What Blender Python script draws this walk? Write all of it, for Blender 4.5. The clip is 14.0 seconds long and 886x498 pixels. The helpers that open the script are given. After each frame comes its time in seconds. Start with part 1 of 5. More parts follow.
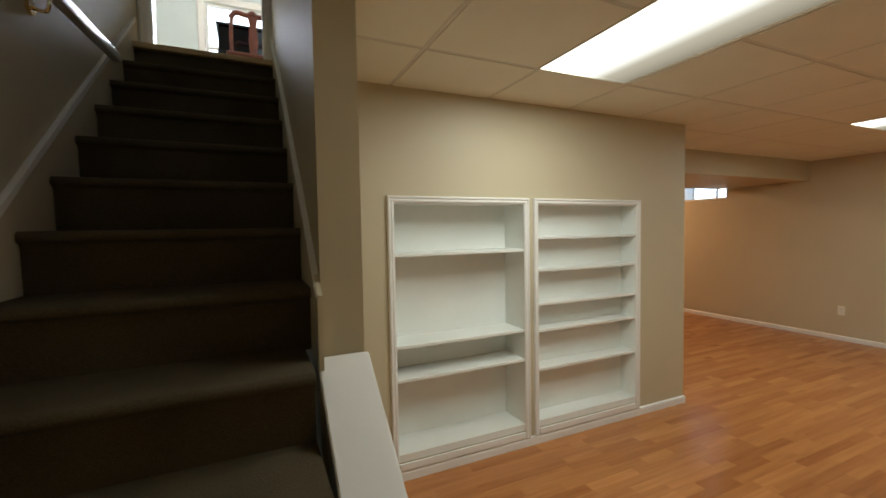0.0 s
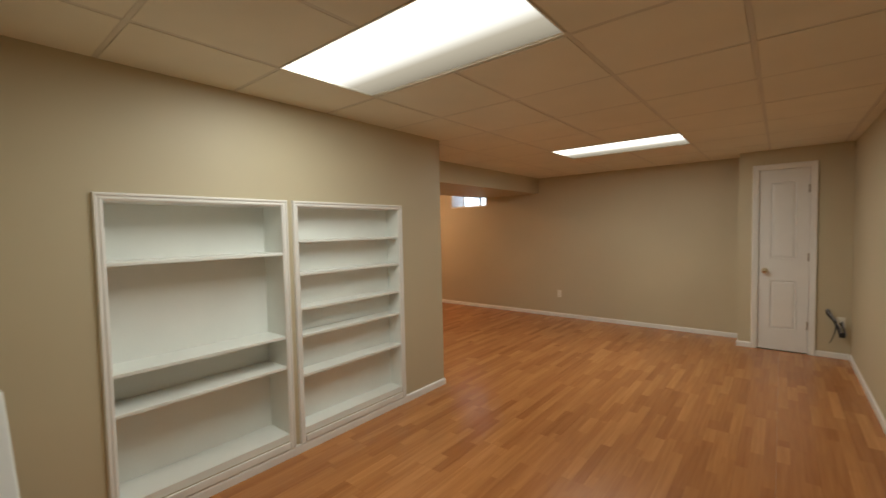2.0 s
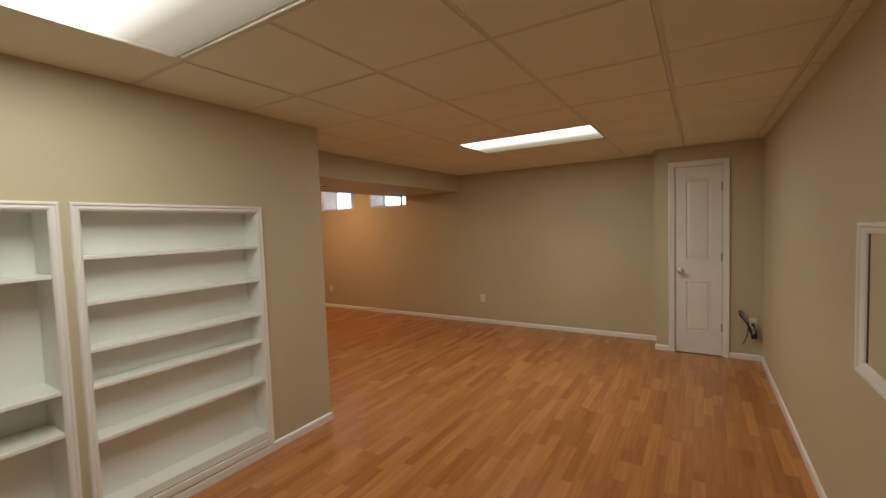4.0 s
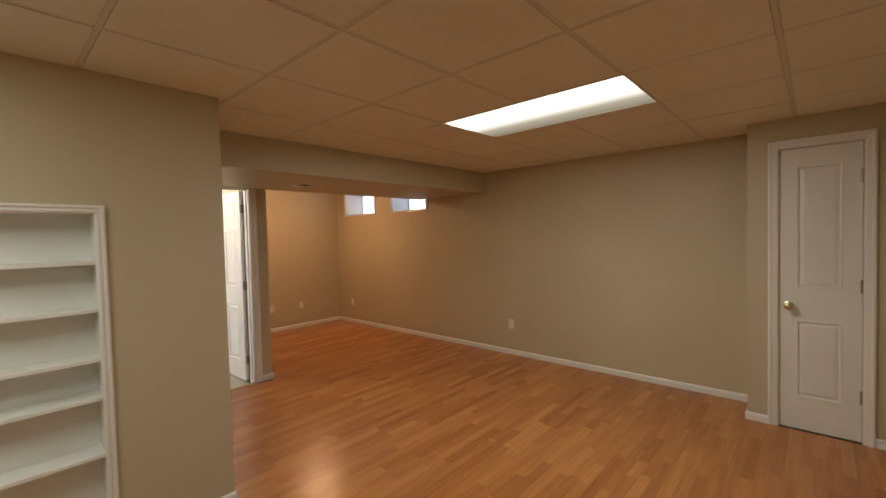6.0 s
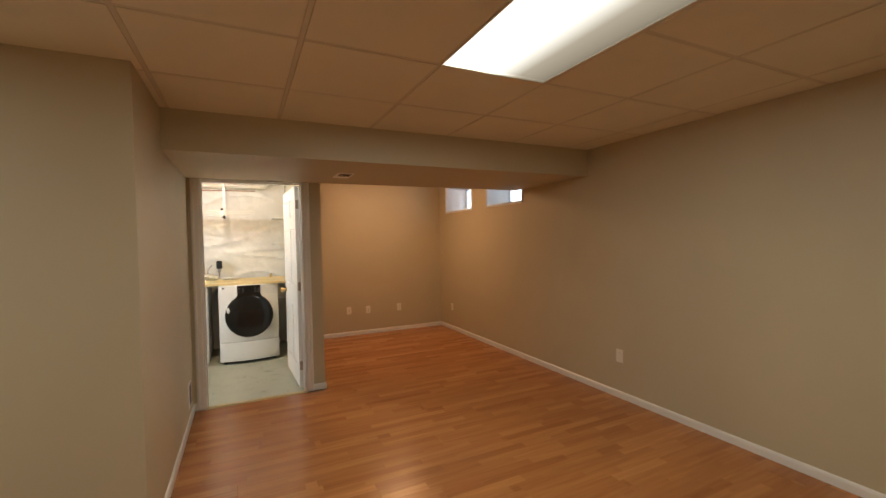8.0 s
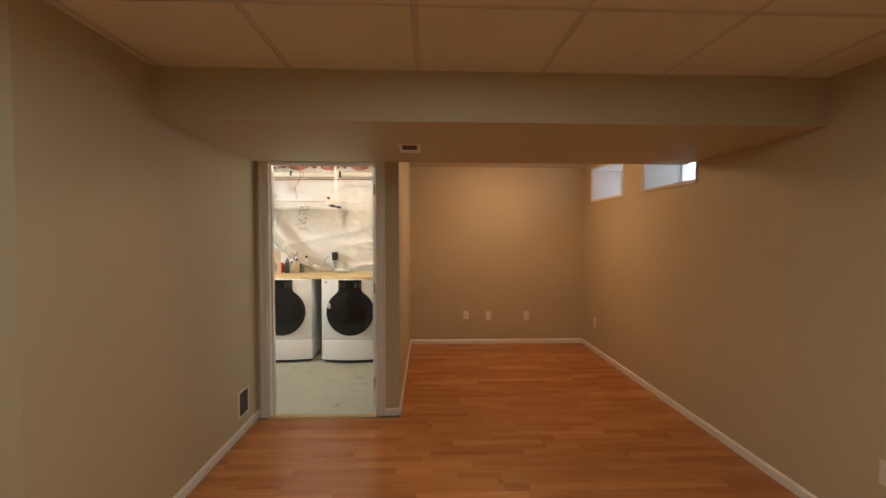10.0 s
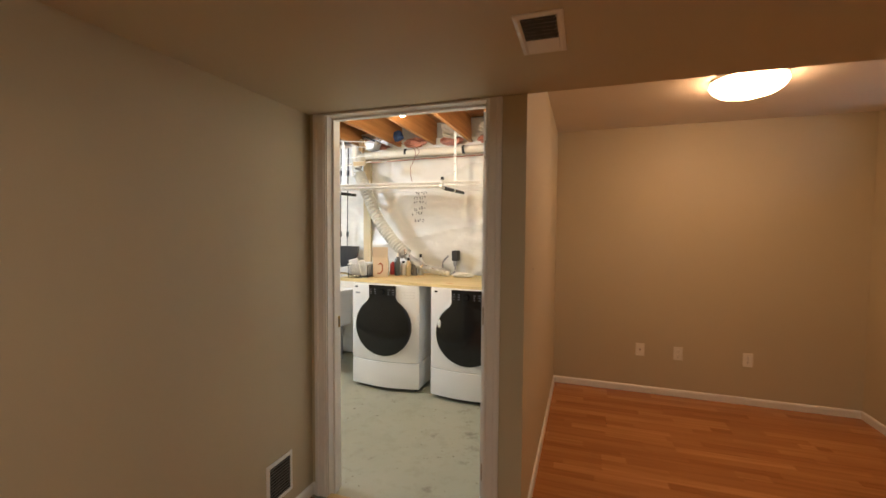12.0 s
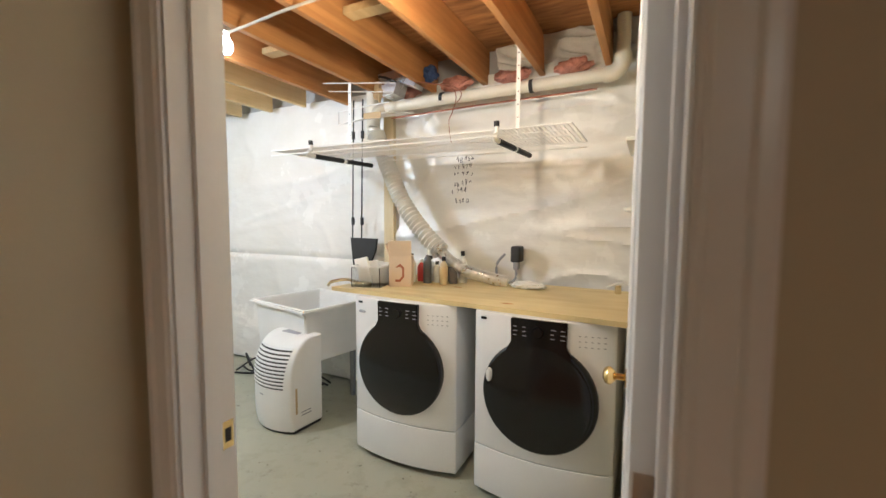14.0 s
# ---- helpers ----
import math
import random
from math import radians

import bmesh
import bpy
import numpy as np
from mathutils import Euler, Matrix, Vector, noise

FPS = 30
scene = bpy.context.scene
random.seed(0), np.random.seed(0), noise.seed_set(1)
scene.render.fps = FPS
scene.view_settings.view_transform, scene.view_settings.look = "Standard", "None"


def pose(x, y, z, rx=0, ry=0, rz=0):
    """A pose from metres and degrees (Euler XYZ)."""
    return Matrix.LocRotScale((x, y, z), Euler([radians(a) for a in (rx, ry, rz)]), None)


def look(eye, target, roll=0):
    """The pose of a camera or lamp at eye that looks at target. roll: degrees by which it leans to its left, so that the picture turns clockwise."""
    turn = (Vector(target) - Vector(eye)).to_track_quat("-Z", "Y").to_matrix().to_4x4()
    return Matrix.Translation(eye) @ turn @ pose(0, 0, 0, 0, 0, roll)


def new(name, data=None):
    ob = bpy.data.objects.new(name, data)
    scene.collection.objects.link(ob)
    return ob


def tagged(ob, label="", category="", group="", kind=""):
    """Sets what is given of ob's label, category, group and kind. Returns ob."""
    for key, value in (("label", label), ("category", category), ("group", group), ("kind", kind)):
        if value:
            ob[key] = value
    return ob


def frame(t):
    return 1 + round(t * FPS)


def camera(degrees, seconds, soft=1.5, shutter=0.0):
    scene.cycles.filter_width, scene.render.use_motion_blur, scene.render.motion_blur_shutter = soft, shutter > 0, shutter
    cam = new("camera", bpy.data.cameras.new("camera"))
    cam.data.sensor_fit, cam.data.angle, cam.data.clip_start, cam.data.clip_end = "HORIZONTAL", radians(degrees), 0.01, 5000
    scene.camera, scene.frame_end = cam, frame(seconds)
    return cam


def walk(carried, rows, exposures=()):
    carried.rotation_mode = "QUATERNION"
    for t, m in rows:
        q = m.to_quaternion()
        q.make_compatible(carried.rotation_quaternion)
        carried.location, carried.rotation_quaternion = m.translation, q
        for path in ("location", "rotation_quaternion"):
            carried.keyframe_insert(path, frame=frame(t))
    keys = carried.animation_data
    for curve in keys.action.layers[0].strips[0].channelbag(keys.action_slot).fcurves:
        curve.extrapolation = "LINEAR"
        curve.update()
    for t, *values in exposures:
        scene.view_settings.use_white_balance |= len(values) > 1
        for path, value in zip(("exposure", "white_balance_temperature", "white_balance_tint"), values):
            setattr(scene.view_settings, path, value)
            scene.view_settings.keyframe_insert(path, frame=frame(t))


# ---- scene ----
cam = camera(93.9, 14.0, shutter=0.35)
PATH = [
    (0, (0.253, 0.316, 1.447), (1.081, 2.134, 1.355), -1.0),
    (0.5, (0.298, 0.278, 1.411), (1.296, 2.009, 1.338), -1.3),
    (1, (0.37, 0.231, 1.425), (1.562, 1.835, 1.335), -0.8),
    (1.5, (0.418, 0.179, 1.425), (1.792, 1.629, 1.331), -1.4),
    (2, (0.476, 0.124, 1.437), (2.022, 1.389, 1.345), -1.2),
    (2.5, (0.547, 0.097, 1.464), (2.217, 1.195, 1.376), -0.5),
    (3, (0.704, 0.05, 1.459), (2.418, 1.077, 1.358), -1.3),
    (3.5, (0.936, 0.073, 1.477), (2.645, 1.107, 1.368), -1.7),
    (4, (1.204, 0.092, 1.474), (2.9, 1.146, 1.367), -1.9),
    (4.2, (1.325, 0.097, 1.485), (3.016, 1.16, 1.376), -1.9),
    (6.5, (2.865, 0.12, 1.463), (4.233, 1.578, 1.426), -1.2),
    (7, (3.204, 0.133, 1.458), (4.433, 1.711, 1.438), -1.0),
    (7.5, (3.532, 0.187, 1.429), (4.598, 1.879, 1.392), -1.0),
    (8, (3.836, 0.282, 1.43), (4.703, 2.084, 1.384), -1.2),
    (10.5, (4.831, 1.472, 1.452), (4.698, 3.466, 1.377), 0.7),
    (11, (4.854, 1.827, 1.461), (4.513, 3.796, 1.382), 1.1),
    (11.5, (4.806, 2.215, 1.438), (4.299, 4.148, 1.341), 0.8),
    (12, (4.757, 2.586, 1.419), (4.114, 4.478, 1.324), 0.4),
    (12.5, (4.693, 2.944, 1.401), (3.95, 4.798, 1.308), 0.1),
    (13, (4.576, 3.289, 1.403), (3.786, 5.123, 1.3), -0.1),
    (13.5, (4.447, 3.631, 1.397), (3.594, 5.435, 1.279), 0.0),
    (14, (4.306, 3.943, 1.381), (3.418, 5.729, 1.236), 0.3),
]
EXPOSURE = [(0, 0.02, 6200, 7), (1.5, -0.02, 6300, 9), (3, -0.12, 6500, 10), (6, -0.22, 6600, 11), (8, -0.26, 6600, 11), (11, -0.46, 6650, 12),
            (12.5, -0.50, 6500, 11), (13.2, -0.58, 6350, 11), (14, -0.68, 6200, 11)]
walk(cam, [(t, look(eye, target, roll)) for t, eye, target, roll in PATH], EXPOSURE)

# ---- world and light ----
world = bpy.data.worlds.new("world")
scene.world = world
world.use_nodes = True
_n = world.node_tree.nodes
_sky = _n.new("ShaderNodeTexSky")
_sky.sky_type = "NISHITA"
_sky.sun_disc = False
_sky.sun_elevation, _sky.sun_rotation = radians(38), radians(200)
_n["Background"].inputs["Strength"].default_value = 0.12
world.node_tree.links.new(_sky.outputs["Color"], _n["Background"].inputs["Color"])

CEIL_GLOW = 2.2       # fluorescent lens, its own brightness
TUBE_W = 31.5         # light of the tubes behind each lens, in watts
DOME_GLOW = 48.0      # alcove flush lamp
BULB_GLOW = 40.0      # bare laundry bulb, glass
BULB_W, COOL_W = 45.0, 158.0   # light of the warm bulb and of the unseen cool lamp, in watts


def area_lamp(name, place, target, sx, sy, power, colour):
    d = bpy.data.lights.new(name, "AREA")
    d.shape, d.size, d.size_y, d.energy, d.color = "RECTANGLE", sx, sy, power, colour
    ob = new(name, d)
    ob.matrix_world = look(place, target)
    return ob


# daylight in the upstairs window opening
area_lamp("upstairs_window_light", (0.15, 7.45, 4.1), (0.15, 4.0, 3.6), 1.2, 1.3, 210, (0.86, 0.90, 1.0))


# ---- materials ----
def material(name, base, rough=0.5, metal=0.0, spec=0.5):
    m = bpy.data.materials.new(name)
    m.use_nodes = True
    b = m.node_tree.nodes["Principled BSDF"]
    b.inputs["Base Color"].default_value = (*base, 1)
    b.inputs["Roughness"].default_value = rough
    b.inputs["Metallic"].default_value = metal
    b.inputs["Specular IOR Level"].default_value = spec
    return m


def bsdf(m):
    return m.node_tree.nodes["Principled BSDF"]


def coords(m, scale=(1, 1, 1), kind="Object"):
    nt = m.node_tree
    tc, mp = nt.nodes.new("ShaderNodeTexCoord"), nt.nodes.new("ShaderNodeMapping")
    mp.inputs["Scale"].default_value = scale
    nt.links.new(tc.outputs[kind], mp.inputs["Vector"])
    return mp.outputs["Vector"]


def noise_node(m, vec, scale, detail=3, rough=0.55):
    n = m.node_tree.nodes.new("ShaderNodeTexNoise")
    n.inputs["Scale"].default_value, n.inputs["Detail"].default_value, n.inputs["Roughness"].default_value = scale, detail, rough
    m.node_tree.links.new(vec, n.inputs["Vector"])
    return n.outputs["Fac"]


def ramp(m, fac, stops):
    r = m.node_tree.nodes.new("ShaderNodeValToRGB")
    e = r.color_ramp.elements
    while len(e) < len(stops):
        e.new(0.5)
    for el, (p, c) in zip(e, stops):
        el.position, el.color = p, (*c, 1)
    m.node_tree.links.new(fac, r.inputs["Fac"])
    return r.outputs["Color"]


def mix(m, fac, a, b, mode="MIX"):
    x = m.node_tree.nodes.new("ShaderNodeMix")
    x.data_type, x.blend_type = "RGBA", mode
    for k, v in ((0, fac), (6, a), (7, b)):
        if hasattr(v, "links"):
            m.node_tree.links.new(v, x.inputs[k])
        elif k:
            x.inputs[k].default_value = (*v, 1)
        else:
            x.inputs[k].default_value = v
    return x.outputs[2]


def bump(m, height, strength=0.2, distance=0.002):
    b = m.node_tree.nodes.new("ShaderNodeBump")
    b.inputs["Strength"].default_value, b.inputs["Distance"].default_value = strength, distance
    m.node_tree.links.new(height, b.inputs["Height"])
    m.node_tree.links.new(b.outputs["Normal"], bsdf(m).inputs["Normal"])


def to_base(m, colour):
    m.node_tree.links.new(colour, bsdf(m).inputs["Base Color"])


def to_rough(m, fac, lo, hi):
    r = m.node_tree.nodes.new("ShaderNodeMapRange")
    r.inputs["To Min"].default_value, r.inputs["To Max"].default_value = lo, hi
    m.node_tree.links.new(fac, r.inputs["Value"])
    m.node_tree.links.new(r.outputs["Result"], bsdf(m).inputs["Roughness"])


def surface(name, base, rough=0.5, var=0.06, scale=3.0, grain=60.0, relief=0.15, metal=0.0, depth=0.001, spec=0.5):
    """A paint-like surface: soft cloudy variation, fine grain and fine relief."""
    m = material(name, base, rough, metal, spec)
    v = coords(m)
    big, fine = noise_node(m, v, scale, 3), noise_node(m, v, grain, 4)
    lo, hi = [c * (1 - var) for c in base], [min(1, c * (1 + var)) for c in base]
    c1 = ramp(m, big, ((0.3, lo), (0.7, hi)))
    c2 = ramp(m, fine, ((0.3, [1 - var * 0.6] * 3), (0.7, (1, 1, 1))))
    to_base(m, mix(m, 1.0, c1, c2, "MULTIPLY"))
    to_rough(m, big, rough * 0.88, min(1, rough * 1.12))
    if relief:
        bump(m, fine, relief, depth)
    return m


def glowing(name, colour, strength):
    m = bpy.data.materials.new(name)
    m.use_nodes = True
    b = bsdf(m)
    b.inputs["Base Color"].default_value = (0.8, 0.8, 0.8, 1)
    b.inputs["Emission Color"].default_value = (*colour, 1)
    b.inputs["Emission Strength"].default_value = strength
    return m


PAINT = surface("beige wall paint", (0.538, 0.470, 0.324), 0.55, 0.03, 1.2, 220, 0.12)
PAINT_UP = surface("pale green wall paint", (0.66, 0.73, 0.73), 0.6, 0.03, 1.5, 200, 0.1)
TRIM = surface("white trim paint", (0.80, 0.785, 0.75), 0.32, 0.03, 4, 90, 0.06)
SHELFW = surface("white shelf paint", (0.81, 0.825, 0.785), 0.38, 0.03, 3, 120, 0.08)
DOORW = surface("white door paint", (0.78, 0.775, 0.75), 0.35, 0.03, 3, 140, 0.08)
TILE = surface("ceiling tile", (0.80, 0.755, 0.625), 0.9, 0.04, 2.0, 320, 0.5, depth=0.0015)
TBAR = surface("ceiling grid bar", (0.66, 0.61, 0.50), 0.5, 0.04, 5, 60, 0)
CEILW = surface("smooth ceiling paint", (0.74, 0.66, 0.55), 0.8, 0.03, 2, 200, 0.1)
LENS = glowing("fluorescent lens", (1.0, 0.93, 0.84), CEIL_GLOW)
DOME = glowing("frosted lamp glass", (1.0, 0.58, 0.31), DOME_GLOW)
BULB = glowing("bulb glass", (1.0, 0.78, 0.48), BULB_GLOW)
BRASS = material("polished brass", (0.80, 0.58, 0.25), 0.18, 1.0)
NICKEL = material("brushed nickel", (0.70, 0.62, 0.46), 0.25, 1.0)
STEEL = surface("dull hinge steel", (0.42, 0.37, 0.30), 0.4, 0.1, 30, 200, 0, 1.0)
BLACKGLOSS = material("black gloss plastic", (0.006, 0.006, 0.007), 0.12)
BLACKGLASS = material("smoked door glass", (0.008, 0.008, 0.009), 0.16)
BLACKRUB = surface("black rubber", (0.018, 0.018, 0.02), 0.6, 0.2, 20, 200, 0.1)
GREYPL = surface("grey plastic", (0.30, 0.31, 0.33), 0.45, 0.08, 20, 150, 0.05)
ENAMEL = surface("white appliance enamel", (0.80, 0.80, 0.80), 0.25, 0.02, 3, 60, 0)
PLAST = surface("white moulded plastic", (0.78, 0.78, 0.76), 0.4, 0.03, 5, 120, 0.05)
OUTLET = surface("ivory outlet plastic", (0.80, 0.77, 0.68), 0.35, 0.03, 20, 100, 0)
PVC = surface("pvc pipe", (0.74, 0.70, 0.60), 0.35, 0.06, 8, 90, 0.03)
WIRE = surface("white coated wire", (0.82, 0.82, 0.80), 0.35, 0.03, 10, 100, 0)
DARKSLOT = surface("dark fill of vents and gaps", (0.03, 0.027, 0.024), 0.8, 0.1, 20, 100, 0)
VENTM = surface("grey vent slats", (0.16, 0.145, 0.13), 0.45, 0.1, 12, 90, 0)
CARD = surface("cardboard", (0.52, 0.38, 0.22), 0.8, 0.08, 6, 120, 0.2)
CARTON = surface("pale carton board", (0.70, 0.56, 0.42), 0.75, 0.06, 6, 120, 0.15)
PRINT = surface("red brown print", (0.40, 0.13, 0.07), 0.7, 0.1, 20, 120, 0)
PAPER = surface("white paper", (0.80, 0.80, 0.78), 0.7, 0.04, 12, 100, 0.05)
INK = material("marker ink", (0.05, 0.05, 0.06), 0.6)
FOIL = surface("foil duct", (0.72, 0.72, 0.72), 0.28, 0.08, 20, 90, 0.3, 1.0, 0.003)
DUCTW = surface("white vinyl duct", (0.70, 0.685, 0.63), 0.35, 0.05, 10, 90, 0.1)
PINK = surface("pink insulation", (0.62, 0.27, 0.20), 0.95, 0.25, 14, 70, 1.0, depth=0.02)
POLY = surface("crinkled poly bag", (0.82, 0.80, 0.74), 0.22, 0.05, 9, 30, 0.6, depth=0.012)
MAHOG = surface("red mahogany", (0.20, 0.05, 0.02), 0.3, 0.2, 8, 60, 0.05)
GRASS = surface("lawn", (0.07, 0.11, 0.035), 0.9, 0.3, 2, 60, 0.4)
CONCWALL = surface("window well concrete", (0.42, 0.41, 0.39), 0.85, 0.1, 4, 60, 0.4)
COPPER = surface("copper pipe", (0.34, 0.13, 0.08), 0.5, 0.1, 10, 80, 0, 0.6)


def clear_glass(name, tint, rough):
    m = material(name, tint, rough)
    bsdf(m).inputs["Transmission Weight"].default_value = 1.0
    bsdf(m).inputs["IOR"].default_value = 1.45
    return m


GLASS = clear_glass("window glass", (0.96, 0.98, 1.0), 0.0)
BINCLEAR = clear_glass("clear plastic", (0.93, 0.95, 0.95), 0.12)


def carpet():
    m = material("brown carpet", (0.10, 0.075, 0.045), 0.95, spec=0.1)
    v = coords(m)
    a, b = noise_node(m, v, 3.5, 3), noise_node(m, v, 260, 3, 0.7)
    c = ramp(m, a, ((0.3, (0.085, 0.066, 0.040)), (0.7, (0.125, 0.098, 0.058))))
    to_base(m, mix(m, 1.0, c, ramp(m, b, ((0.3, (0.55, 0.55, 0.55)), (0.7, (1, 1, 1)))), "MULTIPLY"))
    bump(m, b, 0.8, 0.004)
    return m


def laminate():
    """Three-strip laminate: staggered strips of different tone along x, with grain; one random shift a board."""
    m = material("honey oak laminate", (0.5, 0.25, 0.1), 0.3)
    nt = m.node_tree
    tc, oi, mp = nt.nodes.new("ShaderNodeTexCoord"), nt.nodes.new("ShaderNodeObjectInfo"), nt.nodes.new("ShaderNodeVectorMath")
    sc = nt.nodes.new("ShaderNodeVectorMath")
    sc.operation = "SCALE"
    sc.inputs[0].default_value = (37.0, 0.0, 11.0)
    nt.links.new(oi.outputs["Random"], sc.inputs["Scale"])
    nt.links.new(tc.outputs["Object"], mp.inputs[0])
    nt.links.new(sc.outputs[0], mp.inputs[1])
    sep = nt.nodes.new("ShaderNodeSeparateXYZ")
    nt.links.new(mp.outputs[0], sep.inputs[0])

    def calc(op, a, b=0.0):
        n = nt.nodes.new("ShaderNodeMath")
        n.operation = op
        for k, v in ((0, a), (1, b)):
            if hasattr(v, "links"):
                nt.links.new(v, n.inputs[k])
            else:
                n.inputs[k].default_value = v
        return n.outputs[0]

    row = calc("FLOOR", calc("DIVIDE", calc("ADD", sep.outputs["Y"], 0.0002), 0.06445))
    cell = calc("FLOOR", calc("ADD", calc("DIVIDE", sep.outputs["X"], 0.62), calc("MULTIPLY", row, 0.37)))
    key = nt.nodes.new("ShaderNodeCombineXYZ")
    nt.links.new(calc("ADD", cell, 0.5), key.inputs[0])
    nt.links.new(calc("ADD", row, 0.5), key.inputs[1])
    nt.links.new(oi.outputs["Random"], key.inputs[2])
    br = nt.nodes.new("ShaderNodeTexWhiteNoise")
    nt.links.new(key.outputs[0], br.inputs["Vector"])
    stretch = nt.nodes.new("ShaderNodeMapping")
    stretch.inputs["Scale"].default_value = (2.2, 38.0, 1.0)
    nt.links.new(mp.outputs[0], stretch.inputs["Vector"])
    # the strip's tone also shifts the grain, so that no two strips match
    sh = nt.nodes.new("ShaderNodeVectorMath")
    sh.operation = "ADD"
    nt.links.new(stretch.outputs[0], sh.inputs[0])
    tone = nt.nodes.new("ShaderNodeVectorMath")
    tone.operation = "SCALE"
    tone.inputs["Scale"].default_value = 23.0
    nt.links.new(br.outputs["Value"], tone.inputs[0])
    nt.links.new(tone.outputs[0], sh.inputs[1])
    grain = noise_node(m, sh.outputs[0], 1.0, 3, 0.55)
    grain = calc("MINIMUM", calc("MAXIMUM", grain, 0.05), 0.95)
    strip = ramp(m, br.outputs["Value"], ((0.0, (0.39, 0.152, 0.046)), (0.3, (0.45, 0.184, 0.058)), (0.7, (0.49, 0.206, 0.066)), (1.0, (0.56, 0.246, 0.082))))
    gr = ramp(m, grain, ((0.25, (0.78, 0.74, 0.69)), (0.65, (1, 1, 1))))
    c = mix(m, 1.0, strip, gr, "MULTIPLY")
    to_base(m, c)
    to_rough(m, grain, 0.28, 0.23)
    return m


def timber(name, dark, light, along=(0.5, 12, 12), rough=0.65):
    m = material(name, light, rough)
    g, k = noise_node(m, coords(m, along), 1.6, 5, 0.6), noise_node(m, coords(m), 2.2, 3)
    c = ramp(m, g, ((0.28, dark), (0.7, light)))
    to_base(m, mix(m, 1.0, c, ramp(m, k, ((0.3, (0.8, 0.78, 0.75)), (0.7, (1, 1, 1)))), "MULTIPLY"))
    bump(m, g, 0.25, 0.002)
    return m


def concrete():
    m = material("painted concrete floor", (0.45, 0.46, 0.42), 0.5)
    v = coords(m)
    a, b, d = noise_node(m, v, 1.3, 4), noise_node(m, v, 9, 5, 0.65), noise_node(m, v, 90, 3)
    c = ramp(m, a, ((0.3, (0.34, 0.345, 0.262)), (0.7, (0.41, 0.41, 0.318))))
    c = mix(m, 1.0, c, ramp(m, b, ((0.25, (0.82, 0.80, 0.76)), (0.5, (1, 1, 1)))), "MULTIPLY")
    e = noise_node(m, v, 2.6, 6, 0.75)
    c = mix(m, 1.0, c, ramp(m, e, ((0.30, (0.50, 0.47, 0.42)), (0.40, (1, 1, 1)))), "MULTIPLY")
    g = noise_node(m, v, 26, 2, 0.5)
    c = mix(m, 1.0, c, ramp(m, g, ((0.24, (0.35, 0.32, 0.28)), (0.29, (1, 1, 1)))), "MULTIPLY")
    to_base(m, c)
    to_rough(m, b, 0.30, 0.5)
    bump(m, d, 0.15, 0.002)
    return m


def sheeting():
    m = material("white insulation facing", (0.80, 0.78, 0.72), 0.25)
    v = coords(m)
    a, b = noise_node(m, v, 2.2, 4, 0.6), noise_node(m, coords(m, (5, 5, 12)), 1.0, 4, 0.55)
    to_base(m, ramp(m, a, ((0.3, (0.77, 0.755, 0.71)), (0.7, (0.84, 0.835, 0.81)))))
    to_rough(m, a, 0.18, 0.34)
    bump(m, b, 0.30, 0.02)
    return m


CARPET, LAM, CONC, SHEET = carpet(), laminate(), concrete(), sheeting()
JOIST = timber("joist timber", (0.40, 0.17, 0.052), (0.66, 0.33, 0.12), (12, 0.6, 12))
JOISTP = timber("pale joist timber", (0.64, 0.46, 0.22), (0.80, 0.62, 0.35), (12, 0.6, 12))
SUBFL = timber("plywood subfloor", (0.24, 0.10, 0.035), (0.58, 0.29, 0.11), (2.5, 16, 3), 0.8)
PLY = timber("plywood worktop", (0.66, 0.51, 0.245), (0.80, 0.665, 0.365), (0.8, 7, 7), 0.55)
OAKNOSE = timber("oak nosing", (0.50, 0.36, 0.16), (0.66, 0.50, 0.26), (0.8, 12, 12), 0.4)
POSTW = timber("raw stud timber", (0.62, 0.50, 0.30), (0.78, 0.66, 0.44), (12, 12, 0.6))


# ---- mesh helpers ----
def finish(name, bm, mat, parent=None, smooth=False):
    me = bpy.data.meshes.new(name)
    bm.normal_update()
    bm.to_mesh(me)
    bm.free()
    for mt in (mat if isinstance(mat, (list, tuple)) else [mat]):
        me.materials.append(mt)
    if smooth:
        for p in me.polygons:
            p.use_smooth = True
        me.set_sharp_from_angle(angle=radians(38))
    ob = new(name, me)
    if parent is not None:
        ob.parent = parent
    return ob


def part(name, bm, mat, parent, label="", smooth=False):
    ob = finish(name, bm, mat, parent, smooth)
    if label:
        tagged(ob, label)
    return ob


AREA_Y = [0.0]      # y origin of the room that is being furnished


def thing(name, label, category, group="", at=(0, 0, 0), turn=0):
    ob = new(name)
    ob.empty_display_size = 0.1
    ob.matrix_world = pose(at[0], at[1] + AREA_Y[0], at[2], 0, 0, turn)
    return tagged(ob, label, category, group)


def add_box(bm, x0, x1, y0, y1, z0, z1, bevel=0.0, seg=2, m=None, mat=0):
    r = bmesh.ops.create_cube(bm, size=1.0)
    vs = r["verts"]
    for v in vs:
        v.co = Vector(((x0 + x1) / 2 + v.co.x * (x1 - x0), (y0 + y1) / 2 + v.co.y * (y1 - y0), (z0 + z1) / 2 + v.co.z * (z1 - z0)))
    fs = {f for v in vs for f in v.link_faces}
    for f in fs:
        f.material_index = mat
    if m is not None:
        bmesh.ops.transform(bm, matrix=m, verts=vs)
    if bevel:
        es = list({e for v in vs for e in v.link_edges})
        bmesh.ops.bevel(bm, geom=es, offset=bevel, segments=seg, affect="EDGES", profile=0.5)
    return bm


